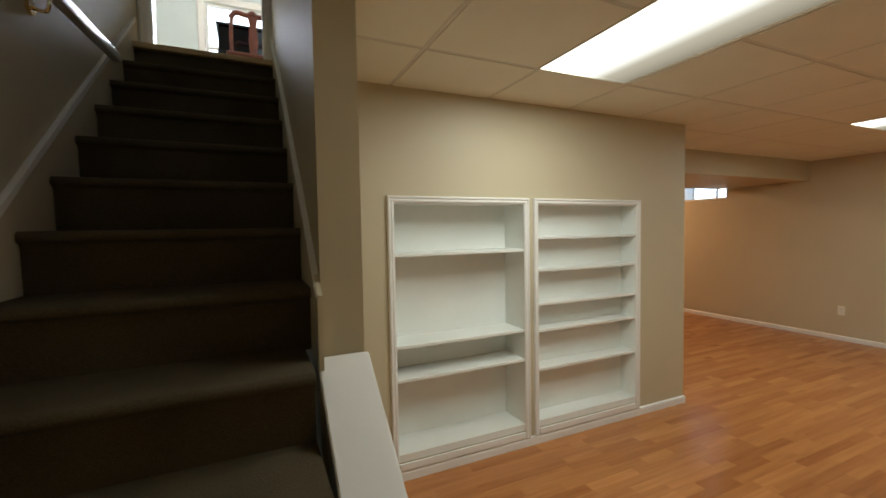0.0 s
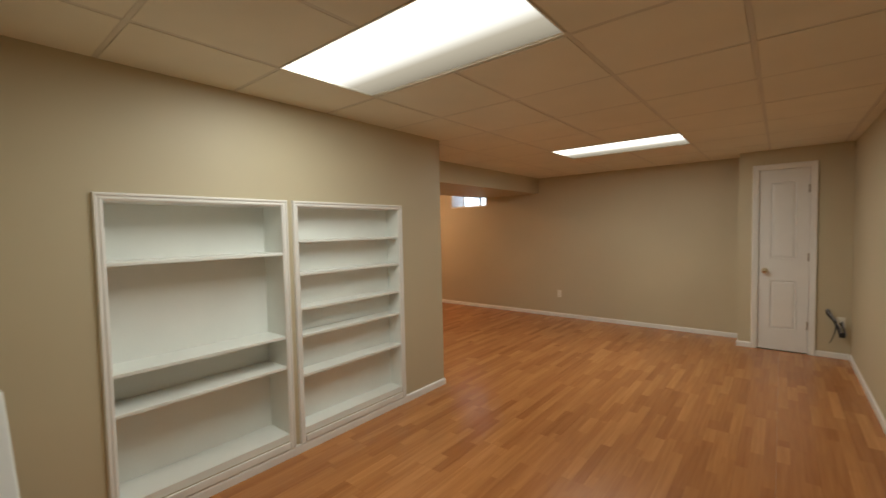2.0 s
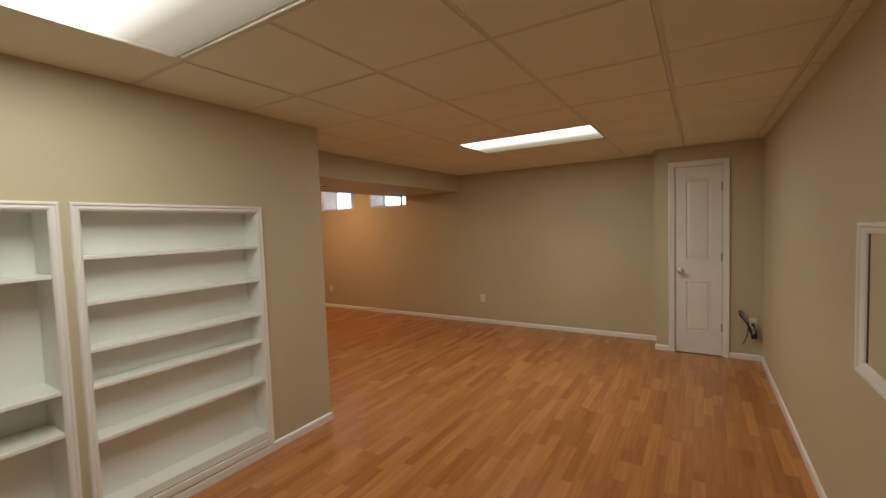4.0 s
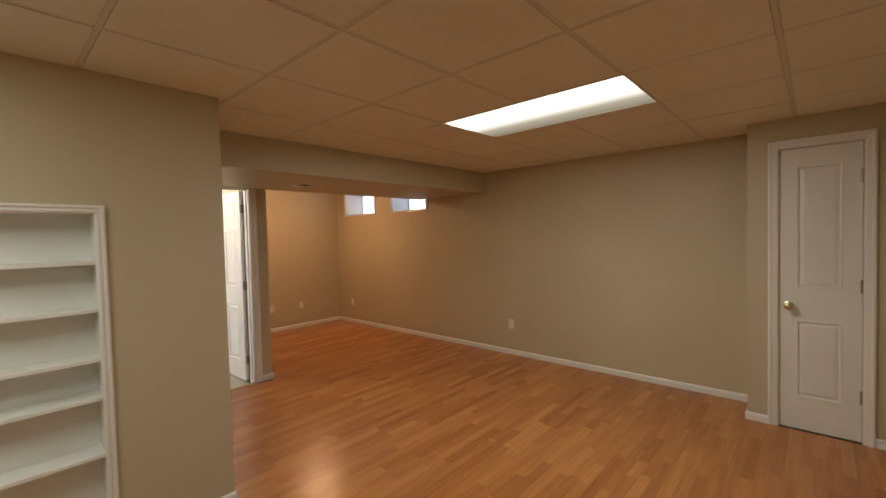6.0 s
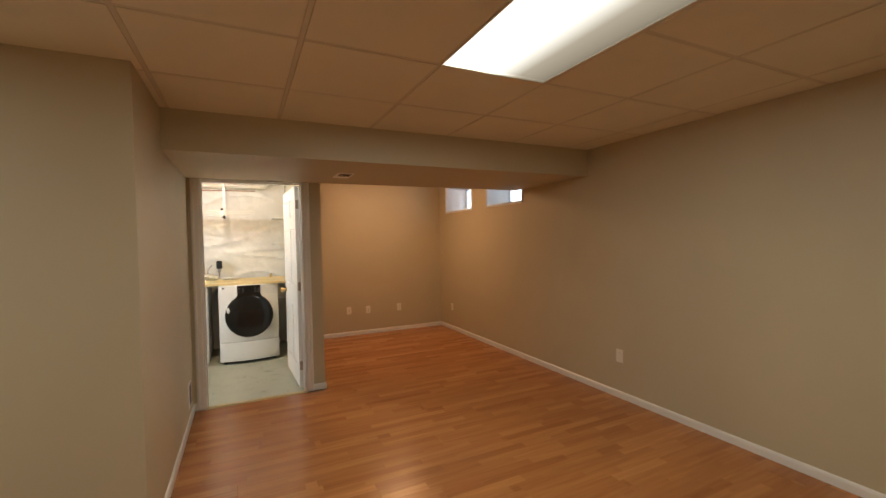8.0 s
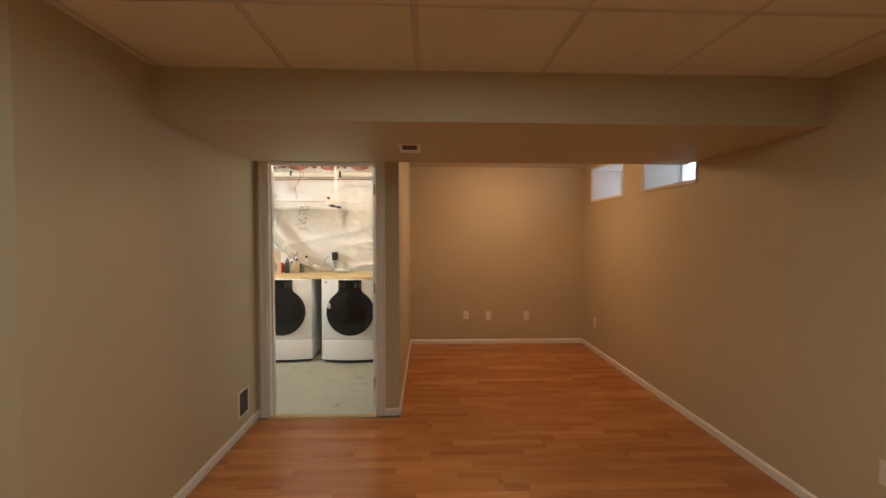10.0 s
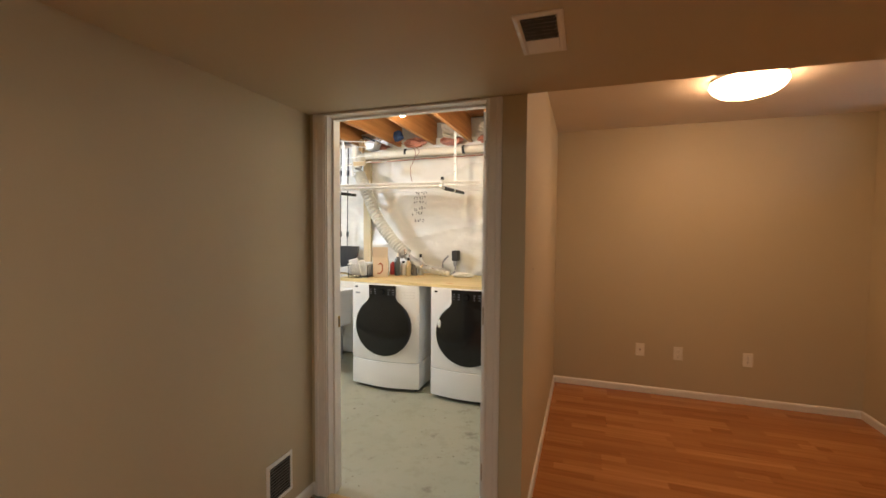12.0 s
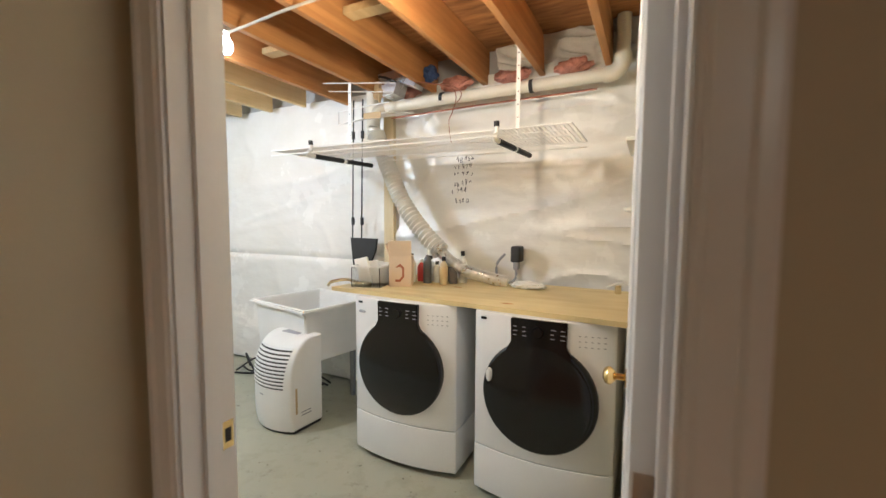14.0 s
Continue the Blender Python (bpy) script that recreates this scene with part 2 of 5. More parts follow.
def box(x0, x1, y0, y1, z0, z1, bevel=0.0, seg=2, m=None):
    return add_box(bmesh.new(), x0, x1, y0, y1, z0, z1, bevel, seg, m)


def add_cyl(bm, a, b, r, r2=None, n=16, caps=True):
    a, b = Vector(a), Vector(b)
    d = b - a
    m = Matrix.Translation((a + b) / 2) @ d.to_track_quat("Z", "Y").to_matrix().to_4x4()
    bmesh.ops.create_cone(bm, cap_ends=caps, segments=n, radius1=r, radius2=r if r2 is None else r2, depth=d.length, matrix=m)
    return bm


def cyl(a, b, r, r2=None, n=16):
    return add_cyl(bmesh.new(), a, b, r, r2, n)


def lathe(prof, n=28, m=None):
    """A turned shape from (radius, z) pairs."""
    bm = bmesh.new()
    rings = []
    for r, z in prof:
        if r < 1e-5:
            rings.append([bm.verts.new((0, 0, z))])
        else:
            rings.append([bm.verts.new((r * math.cos(2 * math.pi * i / n), r * math.sin(2 * math.pi * i / n), z)) for i in range(n)])
    for p, q in zip(rings, rings[1:]):
        for i in range(n):
            j = (i + 1) % n
            if len(p) == 1 and len(q) > 1:
                bm.faces.new((p[0], q[j], q[i]))
            elif len(q) == 1 and len(p) > 1:
                bm.faces.new((p[i], p[j], q[0]))
            elif len(p) > 1:
                bm.faces.new((p[i], p[j], q[j], q[i]))
    bmesh.ops.recalc_face_normals(bm, faces=bm.faces)
    if m is not None:
        bmesh.ops.transform(bm, matrix=m, verts=bm.verts)
    return bm


def tube(points, r, n=10, bm=None, rings=0, ripple=0.0, per=1):
    """A round tube along a smooth line through the points; ripple: ribs on it."""
    bm = bm or bmesh.new()
    pts = [Vector(p) for p in points]
    line = []
    k = max(1, rings)
    for i in range(len(pts) - 1):
        p0, p1, p2, p3 = pts[max(0, i - 1)], pts[i], pts[i + 1], pts[min(len(pts) - 1, i + 2)]
        for s in range(k):
            t = s / k
            line.append(0.5 * ((2 * p1) + (p2 - p0) * t + (2 * p0 - 5 * p1 + 4 * p2 - p3) * t * t + (3 * p1 - p0 - 3 * p2 + p3) * t ** 3))
    line.append(pts[-1])
    prev = None
    up = Vector((0.13, 0.21, 0.97))
    for i, p in enumerate(line):
        d = (line[min(i + 1, len(line) - 1)] - line[max(i - 1, 0)]).normalized()
        s = d.cross(up)
        if s.length < 1e-3:
            s = d.cross(Vector((1, 0, 0)))
        s.normalize()
        u = s.cross(d)
        rr = r + (ripple * (1 if (i // per) % 2 else -1))
        ring = [bm.verts.new(p + (s * math.cos(2 * math.pi * j / n) + u * math.sin(2 * math.pi * j / n)) * rr) for j in range(n)]
        if prev:
            for j in range(n):
                bm.faces.new((prev[j], prev[(j + 1) % n], ring[(j + 1) % n], ring[j]))
        else:
            bm.faces.new(ring[::-1])
        prev = ring
    bm.faces.new(prev)
    bmesh.ops.recalc_face_normals(bm, faces=bm.faces)
    return bm


def prism(outline, a0, a1, axis="x"):
    """A 2D outline drawn out along an axis: (y, z) along x, (x, z) along y, (x, y) along z."""
    put = {"x": lambda p, a: (a, p[0], p[1]), "y": lambda p, a: (p[0], a, p[1]), "z": lambda p, a: (p[0], p[1], a)}[axis]
    bm = bmesh.new()
    lo, hi = [bm.verts.new(put(p, a0)) for p in outline], [bm.verts.new(put(p, a1)) for p in outline]
    n = len(outline)
    bm.faces.new(lo)
    bm.faces.new(hi)
    for i in range(n):
        bm.faces.new((lo[i], lo[(i + 1) % n], hi[(i + 1) % n], hi[i]))
    bmesh.ops.recalc_face_normals(bm, faces=bm.faces)
    return bm


def moulding(path, profile, put, closed=False):
    """A mitred moulding. path: (u, v) corners on a wall; profile: (inward, proud) pairs; put maps (u, v, proud) to the world."""
    bm = bmesh.new()
    n = len(path)
    rings = []
    for i in range(n):
        p = Vector(path[i])
        dirs = []
        if closed or i > 0:
            dirs.append((p - Vector(path[i - 1])).normalized())
        if closed or i < n - 1:
            dirs.append((Vector(path[(i + 1) % n]) - p).normalized())
        nm = [Vector((-d.y, d.x)) for d in dirs]
        off = nm[0] if len(nm) == 1 or (nm[0] - nm[1]).length < 1e-6 else nm[0] + nm[1]
        rings.append([bm.verts.new(put(p.x + off.x * w, p.y + off.y * w, h)) for w, h in profile])
    k = len(profile)
    for i in range(n if closed else n - 1):
        a, b = rings[i], rings[(i + 1) % n]
        for j in range(k):
            bm.faces.new((a[j], a[(j + 1) % k], b[(j + 1) % k], b[j]))
    if not closed:
        bm.faces.new(rings[0])
        bm.faces.new(rings[-1])
    bmesh.ops.recalc_face_normals(bm, faces=bm.faces)
    return bm


CASING = [(0, 0), (0, 0.016), (0.006, 0.019), (0.016, 0.019), (0.022, 0.015), (0.05, 0.012), (0.056, 0.008), (0.060, 0.008), (0.060, 0)]


def setting(name, bm, mat, label, category, smooth=False):
    return tagged(finish(name, bm, mat, None, smooth), label, category, kind="structure")


def wall_boxes(spans, holes, lo, hi, axis, t0, t1):
    """A wall along an axis from lo to hi, spans = (z0, z1), thickness t0..t1, with holes (a0, a1, z0, z1)."""
    bm = bmesh.new()
    z0, z1 = spans
    cuts = sorted({lo, hi, *[h[0] for h in holes], *[h[1] for h in holes]})
    for a, b in zip(cuts, cuts[1:]):
        mid = (a + b) / 2
        free = [(z0, z1)]
        for h in holes:
            if h[0] < mid < h[1]:
                nxt = []
                for p, q in free:
                    if h[2] > p:
                        nxt.append((p, min(q, h[2])))
                    if h[3] < q:
                        nxt.append((max(p, h[3]), q))
                free = nxt
        for p, q in free:
            if axis == "x":
                add_box(bm, a, b, t0, t1, p, q)
            else:
                add_box(bm, t0, t1, a, b, p, q)
    return bm


# ---- the large structure ----
H = 2.247            # ceiling
XE, YN, YS = 6.795, 6.542, -0.450
XB, YB = 3.408, 2.545        # corner of the bookcase wall
YD, XP = 4.41, 4.515         # laundry door wall, alcove partition
XC, YC = 6.41, 0.51          # closet front, closet return
XSL, XSR, XSW = -0.38, 0.422, 0.546   # stairwell sides
HB = 2.0                     # underside of the soffit
HA = 2.31                    # alcove ceiling
YL = 6.68                    # laundry north wall
DX0, DX1, DH = 3.508, 4.335, 1.990    # laundry door opening
UP = 2.60                    # upper floor

setting("wall_south", box(-0.5, XC + 0.5, YS - 0.12, YS, 0, 2.6), PAINT, "plain beige painted wall beside the closet", "wall")
setting("wall_west", box(XSL - 0.12, XSL, YS, 3.6, 0, 5.0), PAINT, "beige painted wall along the carpeted stairs", "wall")
CASES = [(0.945, 1.865, 0.108, 1.625), (1.935, 2.878, 0.108, 1.625)]   # openings for the two built-in bookcases
setting("wall_books", wall_boxes((0, 2.6), CASES, XSW, XB, "x", YB, YB + 0.12), PAINT, "beige wall with two built-in bookcases", "wall")
setting("wall_passage", box(XB - 0.12, XB, YB + 0.12, YD, 0, 2.6), PAINT, "plain beige wall beside the laundry door", "wall")
setting("wall_laundry_south", wall_boxes((0, 2.3), [(DX0 - 0.02, DX1 + 0.02, -0.1, DH + 0.02)], 0.1, XP, "x", YD, YD + 0.12), PAINT,
        "beige wall with the laundry doorway", "wall")
setting("wall_partition", box(XP - 0.12, XP, YD + 0.12, YL + 0.05, -0.02, 2.5), PAINT, "beige partition between laundry and alcove", "wall")
setting("wall_north", box(XP, XE + 0.25, YN, YN + 0.15, 0, 2.6), PAINT, "beige end wall of the alcove", "wall")
WINS = [(4.268, 5.045, 1.860, 2.242), (5.462, 6.275, 1.860, 2.242)]
setting("wall_east", wall_boxes((0, 2.6), WINS, YC - 0.1, YN, "y", XE, XE + 0.45), PAINT, "long beige wall with two small high windows", "wall")
D1A, D1B, D1H = -0.113, 0.325, 2.030
setting("wall_closet", wall_boxes((0, 2.6), [(D1A - 0.015, D1B + 0.015, -0.1, D1H + 0.015)], YS, YC, "y", XC, XC + 0.12), PAINT, "narrow beige closet wall with a white door", "wall")
setting("wall_closet_return", box(XC + 0.12, XE, YC - 0.1, YC, 0, 2.6), PAINT, "short beige closet return wall", "wall")
setting("wall_closet_back", box(XE, XE + 0.12, YS - 0.12, YC - 0.1, 0, 2.6), PAINT, "back wall inside the closet", "wall")
setting("floor_slab", box(-0.5, XE + 0.25, YS - 0.12, YN + 0.15, -0.25, -0.014), CONC, "concrete slab under the laminate", "floor")
setting("soffit", box(XB, XE, 3.232, YD - 0.006, HB, 2.6), PAINT, "beige boxed soffit across the ceiling", "soffit")
setting("ceiling_alcove", box(XP, XE, YD - 0.006, YN, HA, 2.6), CEILW, "smooth painted alcove ceiling", "ceiling")

# stairwell
setting("wall_stair", box(XSR, XSW, 1.548, 3.6, 0, 5.0), PAINT, "beige wall end beside the stairs", "wall")
setting("stair_header", box(XSL, XSR, 0.78, 0.90, H, 5.0), PAINT, "beige header over the stairwell", "wall")
setting("stairwell_ceiling", box(XSL - 0.12, XSW, 0.78, 3.6, 5.0, 5.1), CEILW, "plain stairwell ceiling", "ceiling")


# suspended ceiling: tiles between grid bars, one mesh
def suspended_ceiling():
    bm = bmesh.new()
    gx, gy, p, pv = 4.690, 2.043, 0.6205, 0.6040
    xs = [gx + p * k for k in range(-9, 5)]
    ys = [gy + pv * k for k in range(-5, 4)]
    lights = [(1.585, 0.83, 2.185, 2.05), (4.685, 0.83, 5.30, 2.05)]

    def inside(x, y):
        if x > XE or y > 3.232 or y < YS or x < XSL:
            return False
        if y > YB and x < XB:
            return False
        if x < XSR and y > 0.9:
            return False
        if x < XSW and y > 1.548:
            return False
        return True

    def panel(x0, x1, y0, y1, z, mi):
        # clip to the room's outline
        for cx0, cx1, cy0, cy1 in ((XSL, XSR, YS, 0.78), (XSR, XSW, YS, 1.548), (XSW, XB, YS, YB), (XB, XC, YS, 3.232), (XC, XE, YC, 3.232)):
            a0, a1, b0, b1 = max(x0, cx0), min(x1, cx1), max(y0, cy0), min(y1, cy1)
            if a1 - a0 > 0.002 and b1 - b0 > 0.002:
                add_box(bm, a0, a1, b0, b1, z, z + 0.012, mat=mi)

    for x in xs:
        for y in ys:
            cx, cy = x + p / 2, y + pv / 2
            if any(l[0] < cx < l[2] and l[1] < cy < l[3] for l in lights):
                continue
            sag = random.uniform(0, 0.002)
            panel(x + 0.0120, x + p - 0.0120, y + 0.0120, y + pv - 0.0120, H + 0.002 + sag, 0)
            # shallow rebated edge of the tile
            panel(x + 0.003, x + p - 0.003, y + 0.003, y + pv - 0.003, H + 0.010, 0)
    for x in xs:
        panel(x - 0.010, x + 0.010, YS, 3.3, H + 0.0045, 1)
    for y in ys:
        for x in xs:
            if any(l[0] < x + p / 2 < l[2] and l[1] + 0.1 < y < l[3] - 0.1 for l in lights):
                continue
            panel(x + 0.010, x + p - 0.010, y - 0.010, y + 0.010, H + 0.0045, 1)
    # the light openings keep their grid bars only round the rim: drop what lies inside them
    dead = [f for f in bm.faces if any(l[0] + 0.02 < f.calc_center_median().x < l[2] - 0.02 and l[1] + 0.02 < f.calc_center_median().y < l[3] - 0.02 for l in lights)]
    bmesh.ops.delete(bm, geom=dead, context="FACES")
    return setting("ceiling", bm, [TILE, TBAR], "suspended ceiling of square beige tiles", "ceiling")


suspended_ceiling()
setting("ceiling_deck", box(XSL, XE + 0.2, YS - 0.1, 0.78, H + 0.16, H + 0.2), TBAR, "closed deck over the suspended ceiling", "ceiling")
setting("ceiling_deck_north", box(XSW, XE + 0.2, 0.78, 3.3, H + 0.16, H + 0.2), TBAR, "closed deck over the suspended ceiling", "ceiling")


# ---- baseboards and casings ----
BASE = [(0, 0), (0.013, 0), (0.013, 0.042), (0.010, 0.052), (0.005, 0.057), (0, 0.059)]


def baseboard(a, b, nx, ny):
    """A baseboard on the floor from a to b; (nx, ny) points into the room."""
    bm = bmesh.new()
    ends = [[bm.verts.new((p[0] + nx * w, p[1] + ny * w, z + 0.001)) for w, z in BASE] for p in (a, b)]
    k = len(BASE)
    for j in range(k):
        bm.faces.new((ends[0][j], ends[0][(j + 1) % k], ends[1][(j + 1) % k], ends[1][j]))
    bm.faces.new(ends[0])
    bm.faces.new(ends[1])
    bmesh.ops.recalc_face_normals(bm, faces=bm.faces)
    return setting("baseboard", bm, TRIM, "white painted baseboard", "baseboard")


baseboard((XSL, YS), (XC, YS), 0, 1)
baseboard((XC, YS + 0.013), (XC, D1A - 0.062), -1, 0)
baseboard((XC, D1B + 0.062), (XC, YC + 0.013), -1, 0)
baseboard((XC, YC), (XE, YC), 0, 1)
baseboard((XE, YC + 0.013), (XE, YN), -1, 0)
baseboard((XP, YN), (XE - 0.013, YN), 0, -1)
baseboard((XP, YD - 0.013), (XP, YN - 0.013), 1, 0)
baseboard((DX1 + 0.075, YD), (XP, YD), 0, -1)
baseboard((XB, YD), (DX0 - 0.072, YD), 0, -1)
baseboard((XB, YB - 0.013), (XB, YD - 0.013), 1, 0)
baseboard((XSW, YB), (XB, YB), 0, -1)


def casing(u0, u1, top, put, name, label):
    """Door casing round an opening u0..u1, up to top."""
    w = 0.060
    path = [(u0 - w, 0.001), (u0 - w, top + w), (u1 + w, top + w), (u1 + w, 0.001)]
    # inward is to the right of the way up, so mirror the path
    path = path[::-1]
    return setting(name, moulding(path, CASING, put), TRIM, label, "door casing")


# ---- doors ----
def panel_door(name, w, h, t, panels, label, knob_u, knob_mat, hinge_u, hinge_zs, both=True):
    """A moulded door from u = 0 to w along x, thickness along y 0..t, panels as (u0, u1, z0, z1)."""
    d = tagged(new(name), label, "door", kind="structure")
    bm = bmesh.new()
    us = sorted({0, w, *[p[0] for p in panels], *[p[1] for p in panels]})
    zs = sorted({0.008, h, *[p[2] for p in panels], *[p[3] for p in panels]})
    for a, b in zip(us, us[1:]):
        for p, q in zip(zs, zs[1:]):
            deep = any(r[0] <= a and b <= r[1] and r[2] <= p and q <= r[3] for r in panels)
            s = 0.009 if deep else 0
            add_box(bm, a, b, s, t - s, p, q)
    part("slab", bm, DOORW, d)
    for u0, u1, z0, z1 in panels:
        bm = bmesh.new()
        for y0, y1 in ((0.0015, 0.009), (t - 0.009, t - 0.0015)):
            vs = []
            front, back = (y0, y1) if y0 < t / 2 else (y1, y0)
            ring = lambda o, y: [bm.verts.new(c) for c in ((u0 + o, y, z0 + o), (u1 - o, y, z0 + o), (u1 - o, y, z1 - o), (u0 + o, y, z1 - o))]
            outer, mid = ring(0.018, back), ring(0.042, front)
            for i in range(4):
                bm.faces.new((outer[i], outer[(i + 1) % 4], mid[(i + 1) % 4], mid[i]))
            bm.faces.new(mid)
        bmesh.ops.recalc_face_normals(bm, faces=bm.faces)
        part("panel", bm, DOORW, d)
        mould = [(0, 0), (0, 0.0), (0.004, 0.003), (0.012, 0.001), (0.016, -0.008), (0, -0.008)]
        for y, sg in ((0.0, -1), (t, 1)):
            part("panel_moulding", moulding([(u0, z0), (u1, z0), (u1, z1), (u0, z1)], mould, lambda u, v, hh, y=y, sg=sg: (u, y + sg * hh, v), True), DOORW, d)
    for sg, y in ((-1, 0.0), (1, t)):
        m = pose(knob_u, y, 0.90, 90 if sg < 0 else -90, 0, 0)
        k = lathe([(0.031, 0), (0.031, 0.003), (0.026, 0.006), (0.011, 0.009), (0.010, 0.028), (0.018, 0.034), (0.026, 0.043), (0.028, 0.052), (0.022, 0.062), (0.010, 0.067), (0, 0.068)], 24, m)
        part("door_knob", k, knob_mat, d, "round metal knob", True)
    for z in hinge_zs:
        bm = add_cyl(bmesh.new(), (hinge_u, -0.006, z - 0.045), (hinge_u, -0.006, z + 0.045), 0.0055, n=10)
        add_box(bm, min(hinge_u, hinge_u + 0.028), max(hinge_u, hinge_u + 0.028), -0.0025, 0.001, z - 0.044, z + 0.044)
        part("hinge", bm, STEEL, d, "worn metal hinge")
    return d


# closet door, closed: two panels, knob on the north side, hinges on the south side
cw = D1B - D1A - 0.006
cd = panel_door("door_1", cw, D1H - 0.004, 0.035, [(0.095, cw - 0.095, 0.24, 0.80), (0.095, cw - 0.095, 1.03, 1.90)],
                "narrow white two-panel closet door, closed", 0.055, NICKEL, cw - 0.005, (0.31, 1.06, 1.80))
cd.matrix_world = pose(XC + 0.010, D1B - 0.003, 0, 0, 0, -90)
casing(-D1B, -D1A, D1H, lambda u, v, hh: (XC - hh, -u, v), "door_casing_closet", "white moulded casing of the closet door")
bmj = bmesh.new()
add_box(bmj, XC + 0.001, XC + 0.119, D1A - 0.014, D1A, 0, D1H + 0.014)
add_box(bmj, XC + 0.001, XC + 0.119, D1B, D1B + 0.014, 0, D1H + 0.014)
add_box(bmj, XC + 0.001, XC + 0.119, D1A, D1B, D1H, D1H + 0.014)
setting("door_jamb_closet", bmj, TRIM, "white jamb of the closet door", "door jamb")

# laundry door, open into the laundry on the east jamb: six panels
lw = DX1 - DX0 - 0.006
pr = [(0.10, lw / 2 - 0.045), (lw / 2 + 0.045, lw - 0.10)]
pz = [(0.20, 0.80), (0.98, 1.58), (1.68, 1.88)]
ldoor = panel_door("door_2", lw, DH - 0.010, 0.035, [(a, b, c, e) for a, b in pr for c, e in pz],
                   "white six-panel laundry door standing open", lw - 0.06, BRASS, 0.004, (0.22, 1.0, 1.80))
for z in (0.22, 1.0, 1.80):
    part("hinge_leaf", box(-0.0022, 0.0002, 0.002, 0.030, z - 0.043, z + 0.043, 0.0008, 1), STEEL, ldoor, "worn metal hinge leaf")
ldoor.matrix_world = pose(DX1 - 0.006, YD + 0.128, 0, 0, 0, 92.5)
bmj = bmesh.new()
for a, b in ((DX0 - 0.019, DX0), (DX1, DX1 + 0.019)):
    add_box(bmj, a, b, YD + 0.001, YD + 0.119, -0.012, DH + 0.019)
add_box(bmj, DX0, DX1, YD + 0.001, YD + 0.119, DH, DH + 0.009)
add_box(bmj, DX0, DX0 + 0.011, YD + 0.045, YD + 0.080, -0.012, DH)
add_box(bmj, DX1 - 0.011, DX1, YD + 0.045, YD + 0.080, -0.012, DH)
add_box(bmj, DX0 + 0.011, DX1 - 0.011, YD + 0.045, YD + 0.080, DH - 0.011, DH)
jamb = setting("door_jamb_laundry", bmj, TRIM, "white jamb and stop of the laundry doorway", "door jamb")
part("strike_plate", box(DX0 - 0.001, DX0 + 0.0015, YD + 0.086, YD + 0.112, 0.885, 0.945), BRASS, jamb, "brass strike plate")
part("latch_hole", box(DX0 + 0.0012, DX0 + 0.0020, YD + 0.092, YD + 0.106, 0.90, 0.93), DARKSLOT, jamb, "dark latch hole")
for z in (0.22, 1.0, 1.80):
    part("hinge_leaf", box(DX1 - 0.0025, DX1 + 0.001, YD + 0.082, YD + 0.118, z - 0.045, z + 0.045), STEEL, jamb, "worn metal hinge leaf")
wc = 0.060
lc = [(DX0 - 0.01 - wc, 0.001), (DX0 - 0.01 - wc, HB - 0.002), (DX0 - 0.01, HB - 0.002)]


def side_casing(u0, u1, flip, label):
    prof = [(0, 0), (0, 0.016), (0.006, 0.019), (0.018, 0.019), (0.024, 0.014), (0.052, 0.012), (0.058, 0.008), (0.064, 0.007), (0.064, 0)]
    bm = bmesh.new()
    lo, hi = [], []
    for w, hh in prof:
        u = u1 - w * (u1 - u0) / 0.064 if flip else u0 + w * (u1 - u0) / 0.064
        lo.append(bm.verts.new((u, YD - hh, 0.001)))
        hi.append(bm.verts.new((u, YD - hh, HB - 0.003)))
    k = len(prof)
    for j in range(k):
        bm.faces.new((lo[j], lo[(j + 1) % k], hi[(j + 1) % k], hi[j]))
    bm.faces.new(lo)
    bm.faces.new(hi)
    bmesh.ops.recalc_face_normals(bm, faces=bm.faces)
    return setting("door_casing", bm, TRIM, label, "door casing")


side_casing(DX0 - 0.072, DX0 - 0.006, False, "white moulded casing beside the laundry doorway")
side_casing(DX1 + 0.006, DX1 + 0.074, True, "white moulded casing beside the laundry doorway")
setting("door_head", box(DX0 - 0.006, DX1 + 0.006, YD - 0.012, YD, DH - 0.002, HB - 0.003), TRIM, "thin white head trim under the soffit", "door casing")
setting("threshold", prism([(YD - 0.03, 0.0005), (YD + 0.03, 0.0005), (YD + 0.03, -0.012), (YD + 0.045, -0.012), (YD + 0.02, 0.006), (YD - 0.02, 0.006)], DX0 - 0.002, DX1 + 0.002), OAKNOSE,
        "thin wooden threshold strip", "threshold")


